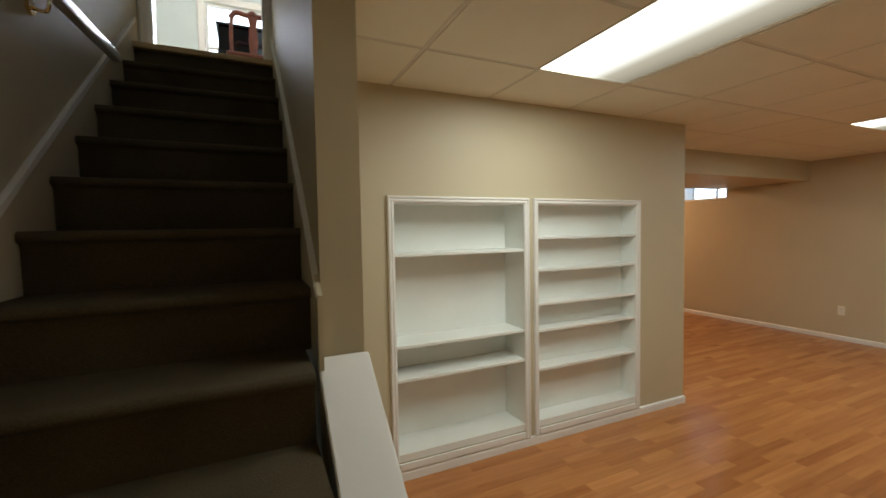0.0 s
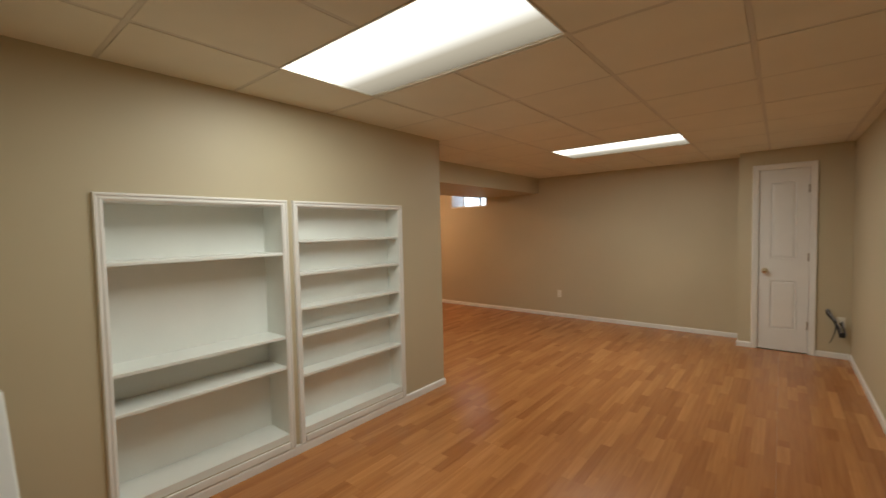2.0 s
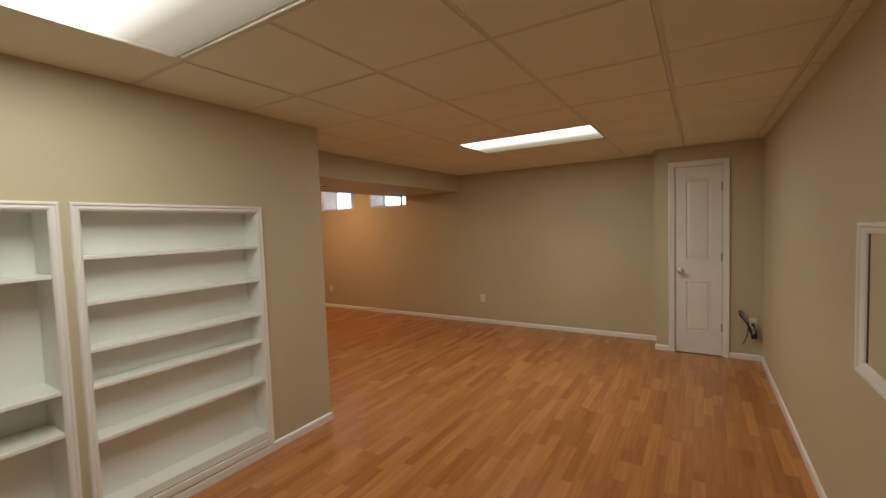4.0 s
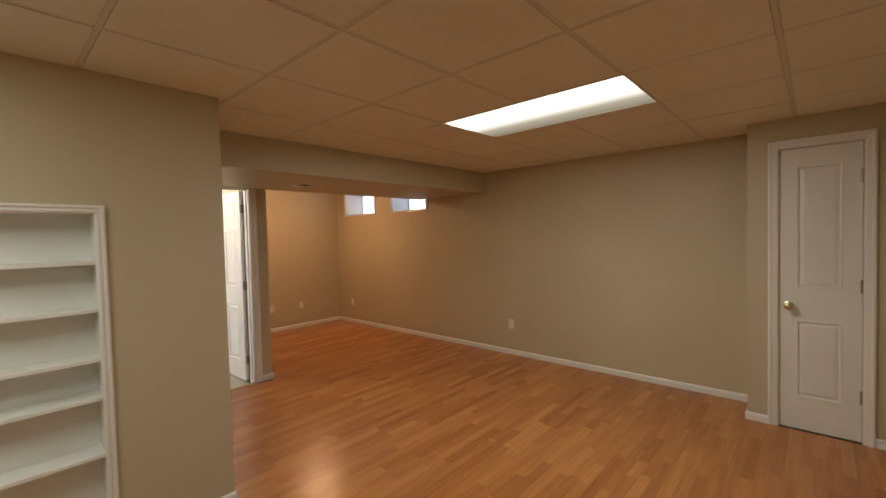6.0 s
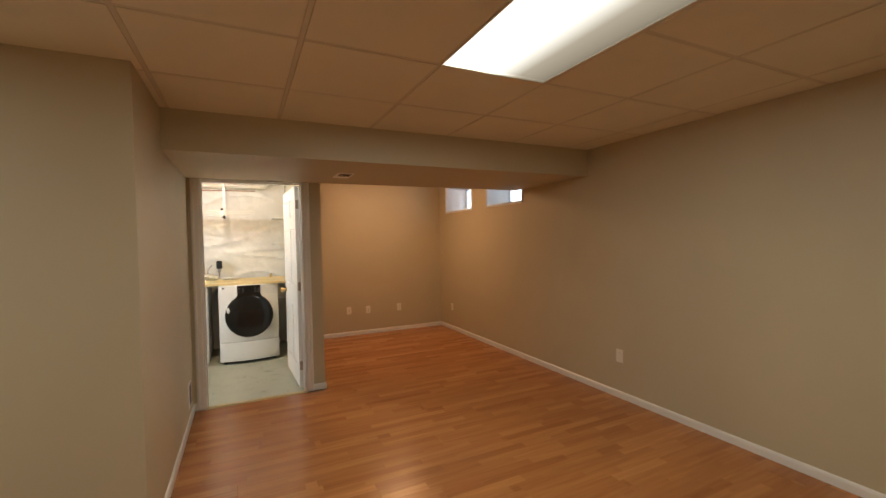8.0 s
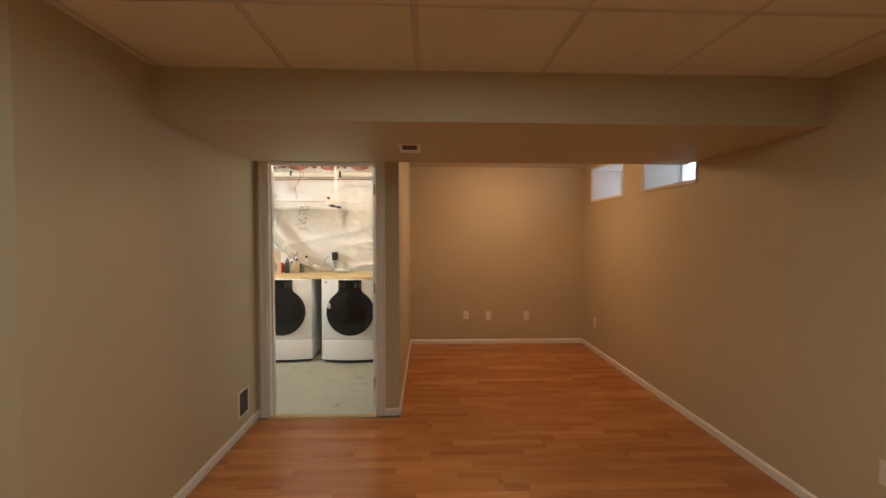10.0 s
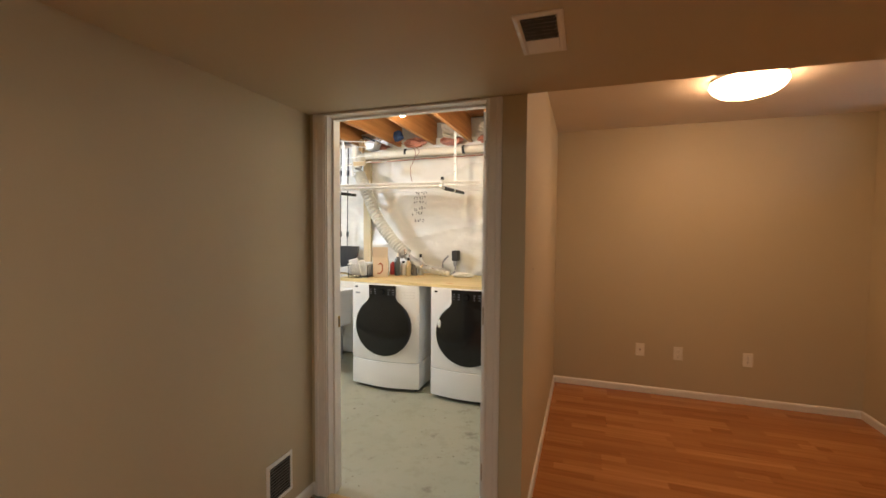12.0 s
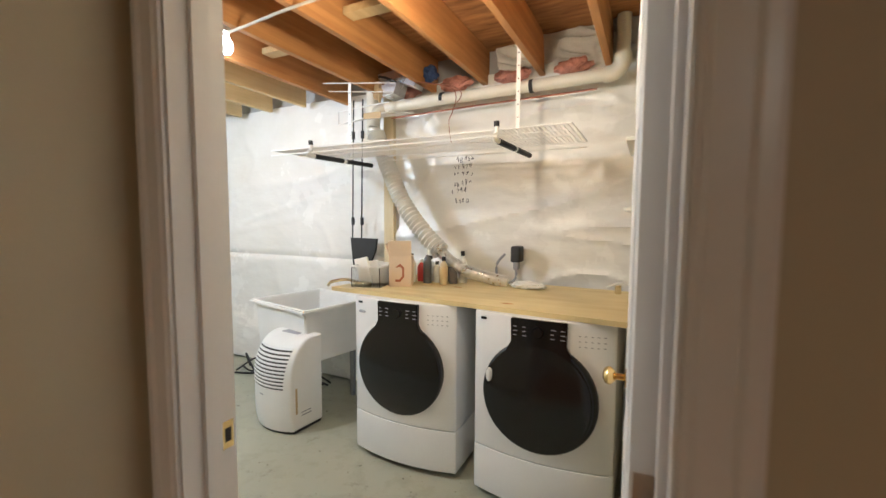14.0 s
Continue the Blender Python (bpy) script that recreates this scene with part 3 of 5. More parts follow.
# ---- windows ----
def window(name, y0, y1, z0, z1, bar):
    w = tagged(new(name), "small high basement window with white frame", "window", kind="structure")
    fr = [(0, 0), (0, 0.008), (0.004, 0.011), (0.015, 0.009), (0.018, 0.0)]
    part("window_casing", moulding([(y0 - 0.018, z0 - 0.018), (y1 + 0.018, z0 - 0.018), (y1 + 0.018, z1 + 0.018), (y0 - 0.018, z1 + 0.018)], fr, lambda u, v, hh: (XE - hh, u, v), True), TRIM, w)
    bm = bmesh.new()
    add_box(bm, XE, XE + 0.45, y0 - 0.001, y0 + 0.006, z0, z1)
    add_box(bm, XE, XE + 0.45, y1 - 0.006, y1 + 0.001, z0, z1)
    add_box(bm, XE, XE + 0.45, y0 + 0.006, y1 - 0.006, z1 - 0.006, z1 + 0.001)
    part("window_jamb", bm, TRIM, w)
    part("window_sill", box(XE, XE + 0.45, y0 + 0.006, y1 - 0.006, z0 - 0.001, z0 + 0.012, 0.003), TRIM, w)
    xg = XE + 0.375
    sf = [(0, -0.02), (0, 0.012), (0.016, 0.012), (0.016, -0.02)]
    part("window_frame", moulding([(y0 + 0.006, z0 + 0.012), (y1 - 0.006, z0 + 0.012), (y1 - 0.006, z1 - 0.006), (y0 + 0.006, z1 - 0.006)], sf, lambda u, v, hh: (xg - hh, u, v), True), TRIM, w)
    yb = y0 + bar * (y1 - y0)
    part("mullion", box(xg - 0.018, xg + 0.018, yb - 0.014, yb + 0.014, z0 + 0.028, z1 - 0.022, 0.002), GREYPL, w)
    for a, b in ((y0 + 0.022, yb - 0.014), (yb + 0.014, y1 - 0.022)):
        g = part("pane", box(xg - 0.003, xg + 0.003, a, b, z0 + 0.028, z1 - 0.022), GLASS, w)
        g.visible_shadow = False
    return w


window("window_1", *WINS[0][:4], 0.48)
window("window_2", *WINS[1][:4], 0.48)
SKYGLOW = glowing("bright daylight outside", (0.66, 0.80, 1.0), 3.4)
_s = SKYGLOW.node_tree.nodes.new("ShaderNodeSeparateXYZ")
SKYGLOW.node_tree.links.new(coords(SKYGLOW, kind="Generated"), _s.inputs[0])
SKYGLOW.node_tree.links.new(ramp(SKYGLOW, _s.outputs["Z"], ((0.1, (0.80, 0.92, 1.0)), (0.95, (0.45, 0.62, 0.90)))), bsdf(SKYGLOW).inputs["Emission Color"])
for k, q in enumerate(WINS):
    setting("backdrop_window_%d" % (k + 1), box(XE + 0.432, XE + 0.440, q[0] + 0.007, q[1] - 0.007, q[2] + 0.013, q[3] - 0.007), SKYGLOW, "plain pale daylight outside the basement window", "sky")
setting("ground", box(XE + 0.46, 400, -200, 200, 1.2, 1.7), GRASS, "lawn outside the basement windows", "ground")


# ---- stairs ----
RISE, RUN = 0.188, 0.245
Y0, Z0 = 0.169, 0.148            # first nosing
stairs = thing("staircase", "straight dark brown carpeted staircase beside beige wall", "staircase")
for k in range(14):
    y, z = Y0 + RUN * k, Z0 + RISE * k
    yb = y + RUN + 0.03
    low = max(0.0, z - RISE - 0.01)
    out = [(y + 0.03, low), (yb, low), (yb, z)]
    for i in range(7):            # rounded nosing
        a = radians(90 + 30 * i)
        out.append((y + 0.018 + 0.018 * math.cos(a), z - 0.018 + 0.018 * math.sin(a)))
    out.append((y + 0.024, z - 0.045))
    if k < 13:
        part("step", prism(out, XSL + 0.016, XSR - (0.038 if y < 1.4 else 0.016)), CARPET, stairs, smooth=True)
    else:
        part("step", prism([(y + 0.03, low), (y + 0.06, low), (y + 0.06, z - 0.03), (y + 0.03, z - 0.03)], XSL + 0.016, XSR - 0.016), CARPET, stairs)
# skirt boards up both sides
sl = RISE / RUN
for x0, x1, ya, yz in ((XSL + 0.001, XSL + 0.015, 0.0, 3.45), (XSR - 0.015, XSR - 0.001, 1.505, 3.45)):
    za, zz = Z0 + sl * (ya - Y0), Z0 + sl * (yz - Y0)
    bm = prism([(ya, 0 if ya > 1 else max(0, za - 0.25)), (ya + 0.16, 0 if ya > 1 else max(0, za - 0.25)), (yz, zz - 0.25), (yz, zz + 0.095), (ya, max(0.1, za + 0.095))], x0, x1)
    part("skirt_board", bm, PAINT, stairs, "taupe painted skirt board")
    part("skirt_cap", prism([(ya, za + 0.09), (yz, zz + 0.09), (yz, zz + 0.118), (ya + 0.4, za + sl * 0.4 + 0.118)], x0 - (0.004 if x0 > 0 else 0), x1 + (0.004 if x0 < 0 else 0)), TRIM, stairs, "white painted cap strip")

# sloping half wall with a white cap
yk, zk = 1.545, 1.062
half = thing("stair_half_wall", "low sloping beige half wall with white cap", "half wall")
y1h = 0.42
part("half_wall", prism([(y1h, 0), (yk, 0), (yk, zk), (y1h, zk - sl * (yk - y1h))], XSR, XSW), PAINT, half)
bm = prism([(y1h - 0.02, zk - sl * (yk - y1h) - 0.012), (yk, zk + 0.002), (yk, zk + 0.024), (y1h - 0.02, zk - sl * (yk - y1h) + 0.012)], XSR - 0.016, XSW + 0.012)
bmesh.ops.bevel(bm, geom=list(bm.edges), offset=0.004, segments=2, affect="EDGES")
part("cap_board", bm, TRIM, half, "white painted cap board")

# handrail on the left wall
rail = thing("handrail", "white handrail on brackets along stair wall", "handrail")
zr = lambda y: 2.285 + 0.08 * (y - 2.5)
bm = box(-0.018, 0.018, -1.5, 0.34, -0.024, 0.024, 0.008, 3)
bmesh.ops.transform(bm, matrix=pose(XSL + 0.055, 2.5, zr(2.5), math.degrees(math.atan(0.08)), 0, 0), verts=bm.verts)
part("rail", bm, TRIM, rail, smooth=True)
for y in (1.3, 2.1):
    bm = add_cyl(bmesh.new(), (XSL, y, zr(y) - 0.07), (XSL + 0.012, y, zr(y) - 0.07), 0.024)
    tube([(XSL + 0.01, y, zr(y) - 0.07), (XSL + 0.045, y, zr(y) - 0.075), (XSL + 0.055, y, zr(y) - 0.03)], 0.006, 8, bm, 4)
    part("bracket", bm, BRASS, rail, "small metal bracket", True)

# ---- upstairs, seen through the open doorway ----
YU = Y0 + RUN * 13
setting("floor_upstairs", box(-4, 4, YU + 0.06, 8.0, UP - 0.06, UP), OAKNOSE, "light wooden floor upstairs", "floor")
setting("stair_nosing", box(XSL, XSR, YU - 0.005, YU + 0.06, UP - 0.035, UP + 0.002, 0.008), OAKNOSE, "light oak landing nosing", "nosing")
setting("wall_upstairs_door", wall_boxes((UP, 5.0), [(-0.315, 0.375, UP, UP + 2.03)], -4.0, 4.0, "x", 3.6, 3.72), PAINT_UP, "upstairs wall with open doorway", "wall")
setting("door_casing_upstairs", moulding([(0.435, UP), (0.435, UP + 2.09), (-0.375, UP + 2.09), (-0.375, UP)], CASING, lambda u, v, hh: (u, 3.6 - hh, v)), TRIM, "white casing of upstairs doorway", "door casing")
bm = bmesh.new()
add_box(bm, -0.315, -0.30, 3.601, 3.719, UP, UP + 2.03)
add_box(bm, 0.36, 0.375, 3.601, 3.719, UP, UP + 2.03)
setting("door_jamb_upstairs", bm, TRIM, "white jamb of upstairs doorway", "door jamb")
WU = (-0.30, 0.95, UP + 1.0, UP + 2.3)
setting("wall_upstairs_north", wall_boxes((UP, 5.2), [WU], -4, 4, "x", 7.5, 7.65), PAINT_UP, "pale green upstairs wall with window", "wall")
setting("wall_upstairs_west", box(-4.12, -4, 3.6, 7.65, UP, 5.2), PAINT_UP, "pale green upstairs wall", "wall")
setting("wall_upstairs_east", box(4, 4.12, 3.6, 7.65, UP, 5.2), PAINT_UP, "pale green upstairs wall", "wall")
setting("ceiling_upstairs", box(-4.12, 4.12, 3.6, 7.65, 5.2, 5.3), CEILW, "white upstairs ceiling", "ceiling")
uw = tagged(new("window_3"), "bright white-framed upstairs window", "window", kind="structure")
part("window_casing", moulding([(WU[0] - 0.10, WU[2] - 0.10), (WU[1] + 0.10, WU[2] - 0.10), (WU[1] + 0.10, WU[3] + 0.10), (WU[0] - 0.10, WU[3] + 0.10)],
     [(0, 0), (0, 0.02), (0.02, 0.03), (0.09, 0.02), (0.10, 0)], lambda u, v, hh: (u, 7.5 - hh, v), True), TRIM, uw)
part("window_frame", moulding([(WU[0], WU[2]), (WU[1], WU[2]), (WU[1], WU[3]), (WU[0], WU[3])], [(0, -0.02), (0, 0.02), (0.04, 0.02), (0.04, -0.02)], lambda u, v, hh: (u, 7.55 - hh, v), True), TRIM, uw)
part("mullion", box(WU[0] + 0.04, WU[1] - 0.04, 7.53, 7.57, UP + 1.63, UP + 1.67), TRIM, uw)
g = part("pane", box(WU[0] + 0.04, WU[1] - 0.04, 7.548, 7.552, WU[2] + 0.04, WU[3] - 0.04), GLASS, uw)
g.visible_shadow = False


setting("backdrop_upstairs", box(-3.5, 3.5, 9.5, 9.52, UP - 0.5, 7.0), glowing("bright sky upstairs", (0.86, 0.93, 1.0), 2.6), "plain bright sky outside the upstairs window", "sky")


def dining_chair(at, turn):
    c = thing("dining_chair", "dark red mahogany dining chair with vase-shaped splat", "chair", at=at, turn=turn)
    part("seat", box(-0.23, 0.23, -0.21, 0.21, 0.43, 0.48, 0.015), MAHOG, c)
    for sx in (-1, 1):
        part("front_leg", lathe([(0.016, 0), (0.02, 0.02), (0.014, 0.06), (0.022, 0.3), (0.028, 0.43)], 12, pose(sx * 0.20, 0.18, 0)), MAHOG, c, smooth=True)
        part("back_post", tube([(sx * 0.19, -0.24, 0), (sx * 0.19, -0.20, 0.45), (sx * 0.20, -0.23, 0.75), (sx * 0.19, -0.27, 1.0)], 0.018, 10, rings=5), MAHOG, c, smooth=True)
    part("top_rail", tube([(-0.20, -0.265, 0.98), (-0.15, -0.27, 1.04), (-0.05, -0.275, 1.03), (0, -0.275, 1.06), (0.05, -0.275, 1.03), (0.15, -0.27, 1.04), (0.20, -0.265, 0.98)], 0.024, 10, rings=4), MAHOG, c, smooth=True)
    o = [(-0.045, 0.48), (0.045, 0.48), (0.025, 0.60), (0.045, 0.78), (0.032, 0.92), (0.05, 1.02), (-0.05, 1.02), (-0.032, 0.92), (-0.045, 0.78), (-0.025, 0.60)]
    part("splat", prism(o, -0.262, -0.246, "y"), MAHOG, c)
    return c


dining_chair((0.315, 4.72, UP), 180)
cab = thing("upright_piano", "black upright piano against the upstairs wall", "piano")
part("body", box(-0.02, 0.95, 5.35, 5.80, UP, UP + 1.05, 0.01), BLACKGLOSS, cab)
part("lid", box(-0.04, 0.97, 5.33, 5.82, UP + 1.05, UP + 1.08, 0.006), BLACKGLOSS, cab)
part("fallboard", box(-0.02, 0.95, 5.18, 5.35, UP + 0.62, UP + 0.74, 0.01), BLACKGLOSS, cab)


# ---- ceiling lights ----
def lens_glow():
    """Prismatic lens: its own glow, dimmer along one edge by a painted fade, and clear enough to let the tubes' light
    through.
    """
    m = LENS
    nt = m.node_tree
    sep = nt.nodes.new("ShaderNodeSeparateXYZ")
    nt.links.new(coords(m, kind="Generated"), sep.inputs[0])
    # low-angle fall-off painted into the emission colour, dull beige at +x
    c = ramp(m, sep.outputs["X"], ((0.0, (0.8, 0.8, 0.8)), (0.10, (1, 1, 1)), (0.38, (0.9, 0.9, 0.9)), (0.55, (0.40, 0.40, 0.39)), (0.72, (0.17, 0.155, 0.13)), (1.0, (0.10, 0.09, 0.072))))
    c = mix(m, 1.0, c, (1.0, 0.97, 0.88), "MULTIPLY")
    em, tr, ad = nt.nodes.new("ShaderNodeEmission"), nt.nodes.new("ShaderNodeBsdfTransparent"), nt.nodes.new("ShaderNodeAddShader")
    em.inputs["Strength"].default_value = CEIL_GLOW
    tr.inputs["Color"].default_value = (0.35, 0.35, 0.35, 1)
    nt.links.new(c, em.inputs["Color"])
    nt.links.new(em.outputs[0], ad.inputs[0])
    nt.links.new(tr.outputs[0], ad.inputs[1])
    nt.links.new(ad.outputs[0], nt.nodes["Material Output"].inputs["Surface"])


lens_glow()


def troffer(x0, x1, y0, y1, watts):
    t = thing("ceiling_light", "recessed fluorescent ceiling light with glowing lens", "ceiling light", "fluorescent ceiling lights")
    part("housing", box(x0, x1, y0, y1, H + 0.02, H + 0.10), PLAST, t)
    part("frame", moulding([(x0 - 0.004, y0 - 0.004), (x1 + 0.004, y0 - 0.004), (x1 + 0.004, y1 + 0.004), (x0 - 0.004, y1 + 0.004)],
         [(0, 0), (0, 0.004), (0.009, 0.003), (0.009, 0)], lambda u, v, hh: (u, v, H + 0.004 - hh), True), TBAR, t, "pale metal lens frame")
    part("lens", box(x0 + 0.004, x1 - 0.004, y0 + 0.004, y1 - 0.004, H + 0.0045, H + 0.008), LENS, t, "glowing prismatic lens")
    xm, ym = x0 + 0.175, (y0 + y1) / 2
    lamp = area_lamp("tube_light", (xm, ym, H + 0.016), (xm, ym, 0), 0.29, y1 - y0 - 0.06, watts / 0.20, (0.945, 0.965, 0.87))
    lamp.data.spread = radians(180)
    return t


troffer(1.585, 2.175, 0.835, 2.045, TUBE_W * 1.12)
troffer(4.695, 5.295, 0.835, 2.045, TUBE_W * 1.18)
dome = thing("flush_ceiling_lamp", "round frosted flush ceiling lamp, lit", "ceiling lamp", at=(5.64, 5.47, HA))
part("base", lathe([(0, 0), (0.19, 0), (0.19, -0.018), (0, -0.018)], 40), TRIM, dome, smooth=True)
part("shade", lathe([(0.182, -0.018), (0.192, -0.034), (0.178, -0.062), (0.142, -0.088), (0.08, -0.106), (0, -0.112)], 40), DOME, dome, "glowing frosted glass", True)


# ---- built-in bookcases ----
def bookcase(x0, x1, z0, z1, depth, shelves, label):
    b = thing("bookcase", label, "bookcase", "built-in bookcases")
    yf, yb = YB - 0.002, YB + depth
    t = 0.018
    part("back_panel", box(x0 + 0.001, x1 - 0.001, yb, yb + 0.008, z0 + 0.001, z1 - 0.001), SHELFW, b)
    part("side_panel", box(x0 + 0.001, x0 + t, yf, yb, z0 + 0.001, z1 - 0.001), SHELFW, b)
    part("side_panel", box(x1 - t, x1 - 0.001, yf, yb, z0 + 0.001, z1 - 0.001), SHELFW, b)
    part("top_panel", box(x0 + t, x1 - t, yf, yb, z1 - t, z1 - 0.001), SHELFW, b)
    part("bottom_panel", box(x0 + t, x1 - t, yf, yb, z0 + 0.001, z0 + 0.044), SHELFW, b)
    for z in shelves:
        part("shelf", box(x0 + t, x1 - t, yf + 0.004, yb, z - 0.019, z, 0.002, 1), SHELFW, b)
    o = 0.018
    prof = [(0, 0), (0, 0.012), (0.005, 0.020), (0.012, 0.020), (0.016, 0.014), (0.022, 0.014), (0.026, 0.017), (0.033, 0.015), (0.040, 0.008), (0.040, 0)]
    # the frame's stiles stand on the baseboard, with a flat toe board between them
    path = [(x1 + o, 0.061), (x1 + o, z1 + o), (x0 - o, z1 + o), (x0 - o, 0.061)]
    part("face_frame", moulding(path, prof, lambda u, v, hh: (u, YB - hh, v)), TRIM, b, "white moulded face frame")
    part("toe_board", box(x0 + 0.023, x1 - 0.023, YB - 0.016, YB - 0.0025, 0.061, 0.104, 0.004, 2), TRIM, b, "flat white toe board")
    return b


bookcase(*CASES[0], 0.225, (1.316, 0.785, 0.590), "white built-in bookcase with wide uneven empty shelves")
bookcase(*CASES[1], 0.135, (1.393, 1.176, 0.948, 0.769, 0.506), "white built-in bookcase with shallow empty shelves")

# ---- framed access panel on the south wall ----
ap = thing("access_panel", "beige access panel framed in white moulding on wall", "wall panel")
px0, px1, pz0, pz1 = 2.690, 3.390, 0.862, 1.443
part("board", box(px0 + 0.03, px1 - 0.03, YS + 0.0005, YS + 0.007, pz0 + 0.03, pz1 - 0.03), PAINT, ap)
part("frame", moulding([(-px1, pz0), (-px0, pz0), (-px0, pz1), (-px1, pz1)], [(0, 0), (0, 0.026), (0.006, 0.030), (0.016, 0.029), (0.022, 0.022), (0.034, 0.019), (0.044, 0.013), (0.046, 0.008), (0.046, 0)],
     lambda u, v, hh: (-u, YS + 0.001 + hh, v), True), TRIM, ap, "white mitred moulding")
# near-black strips laid on to draw the shade in the panel's gaps
part("reveal_shade", box(px1 - 0.066, px1 - 0.047, YS + 0.0005, YS + 0.0078, pz0 + 0.047, pz1 - 0.047), DARKSLOT, ap, "dark strip for the shaded reveal beside the board")
part("shadow_gap", box(px0 - 0.002, px0, YS + 0.0005, YS + 0.004, pz0 - 0.006, pz1 + 0.004), DARKSLOT, ap, "dark strip for the shaded gap at the frame edge")
bmn = lathe([(0.004, 0), (0.004, 0.002), (0, 0.003)], 10, pose(2.80, YS + 0.0072, 1.28, -90, 0, 0))
part("screw", bmn, STEEL, ap)


# ---- outlets, vents, small wall things ----
def outlet(at, turn, label, kind="duplex"):
    o = thing("outlet", label, "outlet", at=at, turn=turn)      # built facing -y
    part("plate", box(-0.035, 0.035, -0.006, 0, -0.057, 0.057, 0.003, 2), OUTLET, o)
    if kind == "duplex":
        for dz in (-0.020, 0.020):
            s = part("socket", lathe([(0, -0.0085), (0.015, -0.0085), (0.0165, -0.006)], 20, Matrix.Translation((0, 0, dz)) @ pose(0, 0, 0, -90, 0, 0)), OUTLET, o, smooth=True)
            bm = bmesh.new()
            for dx in (-0.006, 0.006):
                add_box(bm, dx - 0.001, dx + 0.001, -0.0090, -0.0080, dz - 0.001, dz + 0.008)
            add_cyl(bm, (0, -0.0092, dz - 0.008), (0, -0.0080, dz - 0.008), 0.0022, n=8)
            part("slots", bm, DARKSLOT, o)
    else:
        part("jack", lathe([(0.006, 0.006), (0.006, 0.012), (0.003, 0.012), (0.003, 0.018), (0, 0.018)], 12, pose(0, 0, 0, 90, 0, 0)), NICKEL, o)
    part("screw", lathe([(0.003, 0.006), (0.002, 0.0075), (0, 0.0075)], 8, pose(0, 0, 0, 90, 0, 0)), STEEL, o)
    return o


outlet((XE, 2.883, 0.372), -90, "ivory duplex outlet low on the long beige wall")
outlet((XE, 6.13, 0.36), -90, "ivory duplex outlet on the window wall")
outlet((5.245, YN, 0.380), 0, "ivory cable jack plate on the alcove wall", "jack")
outlet((5.54, YN, 0.372), 0, "ivory duplex outlet on the alcove wall")
outlet((6.045, YN, 0.370), 0, "ivory duplex outlet on the alcove end wall")


def register(name, label, w, h, at, rot, slats, mat):
    """A grille facing -y, w by h, centred."""
    r = thing(name, label, "vent")
    r.matrix_world = pose(*at, *rot)
    part("backing", box(-w / 2 + 0.01, w / 2 - 0.01, -0.002, 0.0, -h / 2 + 0.01, h / 2 - 0.01), DARKSLOT, r)
    part("frame", moulding([(-w / 2, -h / 2), (w / 2, -h / 2), (w / 2, h / 2), (-w / 2, h / 2)], [(0, 0), (0, 0.004), (0.012, 0.008), (0.018, 0.006), (0.018, 0)],
         lambda u, v, hh: (u, -hh, v), True), TRIM, r, "white metal frame")
    ih = h - 0.036
    for i in range(slats):
        z = -ih / 2 + ih * (i + 0.5) / slats
        part("slat", box(-w / 2 + 0.018, w / 2 - 0.018, -0.0055, -0.002, -0.0045, 0.0045, m=pose(0, -0.001, z, 32, 0, 0)), mat, r)
    return r


register("floor_register", "small grey return grille in white frame near floor", 0.175, 0.20, (XB + 0.0005, 4.155, 0.225), (0, 0, 90), 11, VENTM)
cv = register("ceiling_register", "white air register under the soffit", 0.135, 0.26, (4.625, 3.865, HB - 0.0005), (90, 0, 0), 10, TRIM)
part("damper_gap", box(-0.047, 0.047, -0.0078, -0.0066, -0.020, 0.108), DARKSLOT, cv, "dark open half of the register")
part("blank_plate", box(-0.049, 0.049, -0.0082, -0.0066, -0.110, -0.022, 0.0005, 1), TRIM, cv, "white closed half of the register")

nh = thing("wall_nail", "tiny dark nail in the partition wall", "nail")
part("nail", cyl((XP - 0.002, 4.72, 1.22), (XP + 0.004, 4.72, 1.22), 0.004, n=8), STEEL, nh)

# cable bundle in the corner beside the closet door
cb = thing("cable_bundle", "coiled black and grey cables hanging from wall plate", "cables")
part("wall_plate", box(XC - 0.006, XC, -0.405, -0.335, 0.33, 0.44, 0.003), OUTLET, cb, "white cable plate")
# three leads leave the plate, bunch into a strand that ends in a loop, and one tail hangs free
for i, (dy, dz) in enumerate(((0, 0), (0.012, -0.010), (-0.010, 0.012))):
    pts = [(XC - 0.008, -0.372 + dy, 0.385 + dz), (XC - 0.045, -0.392, 0.33 + dz), (XC - 0.055, -0.395 + dy, 0.262), (XC - 0.060, -0.362, 0.262 + dz),
           (XC - 0.055, -0.352 + dy, 0.325), (XC - 0.050, -0.318, 0.395 + dz), (XC - 0.045, -0.275 + dy, 0.462), (XC - 0.040, -0.255, 0.500 + dz),
           (XC - 0.035, -0.268 + dy, 0.512), (XC - 0.040, -0.288, 0.470 + dz), (XC - 0.048, -0.325 + dy, 0.400)]
    part("cable", tube(pts, 0.0062, 8, rings=5), BLACKRUB if i < 2 else GREYPL, cb, smooth=True)
part("cable", tube([(XC - 0.050, -0.330, 0.36), (XC - 0.052, -0.322, 0.29), (XC - 0.050, -0.305, 0.22), (XC - 0.046, -0.284, 0.165)], 0.0048, 8, rings=5), BLACKRUB, cb, smooth=True)
part("cable_tie", lathe([(0.017, -0.006), (0.020, -0.004), (0.020, 0.004), (0.017, 0.006)], 14, pose(XC - 0.048, -0.322, 0.398, 35, 0, 0)), BLACKRUB, cb)
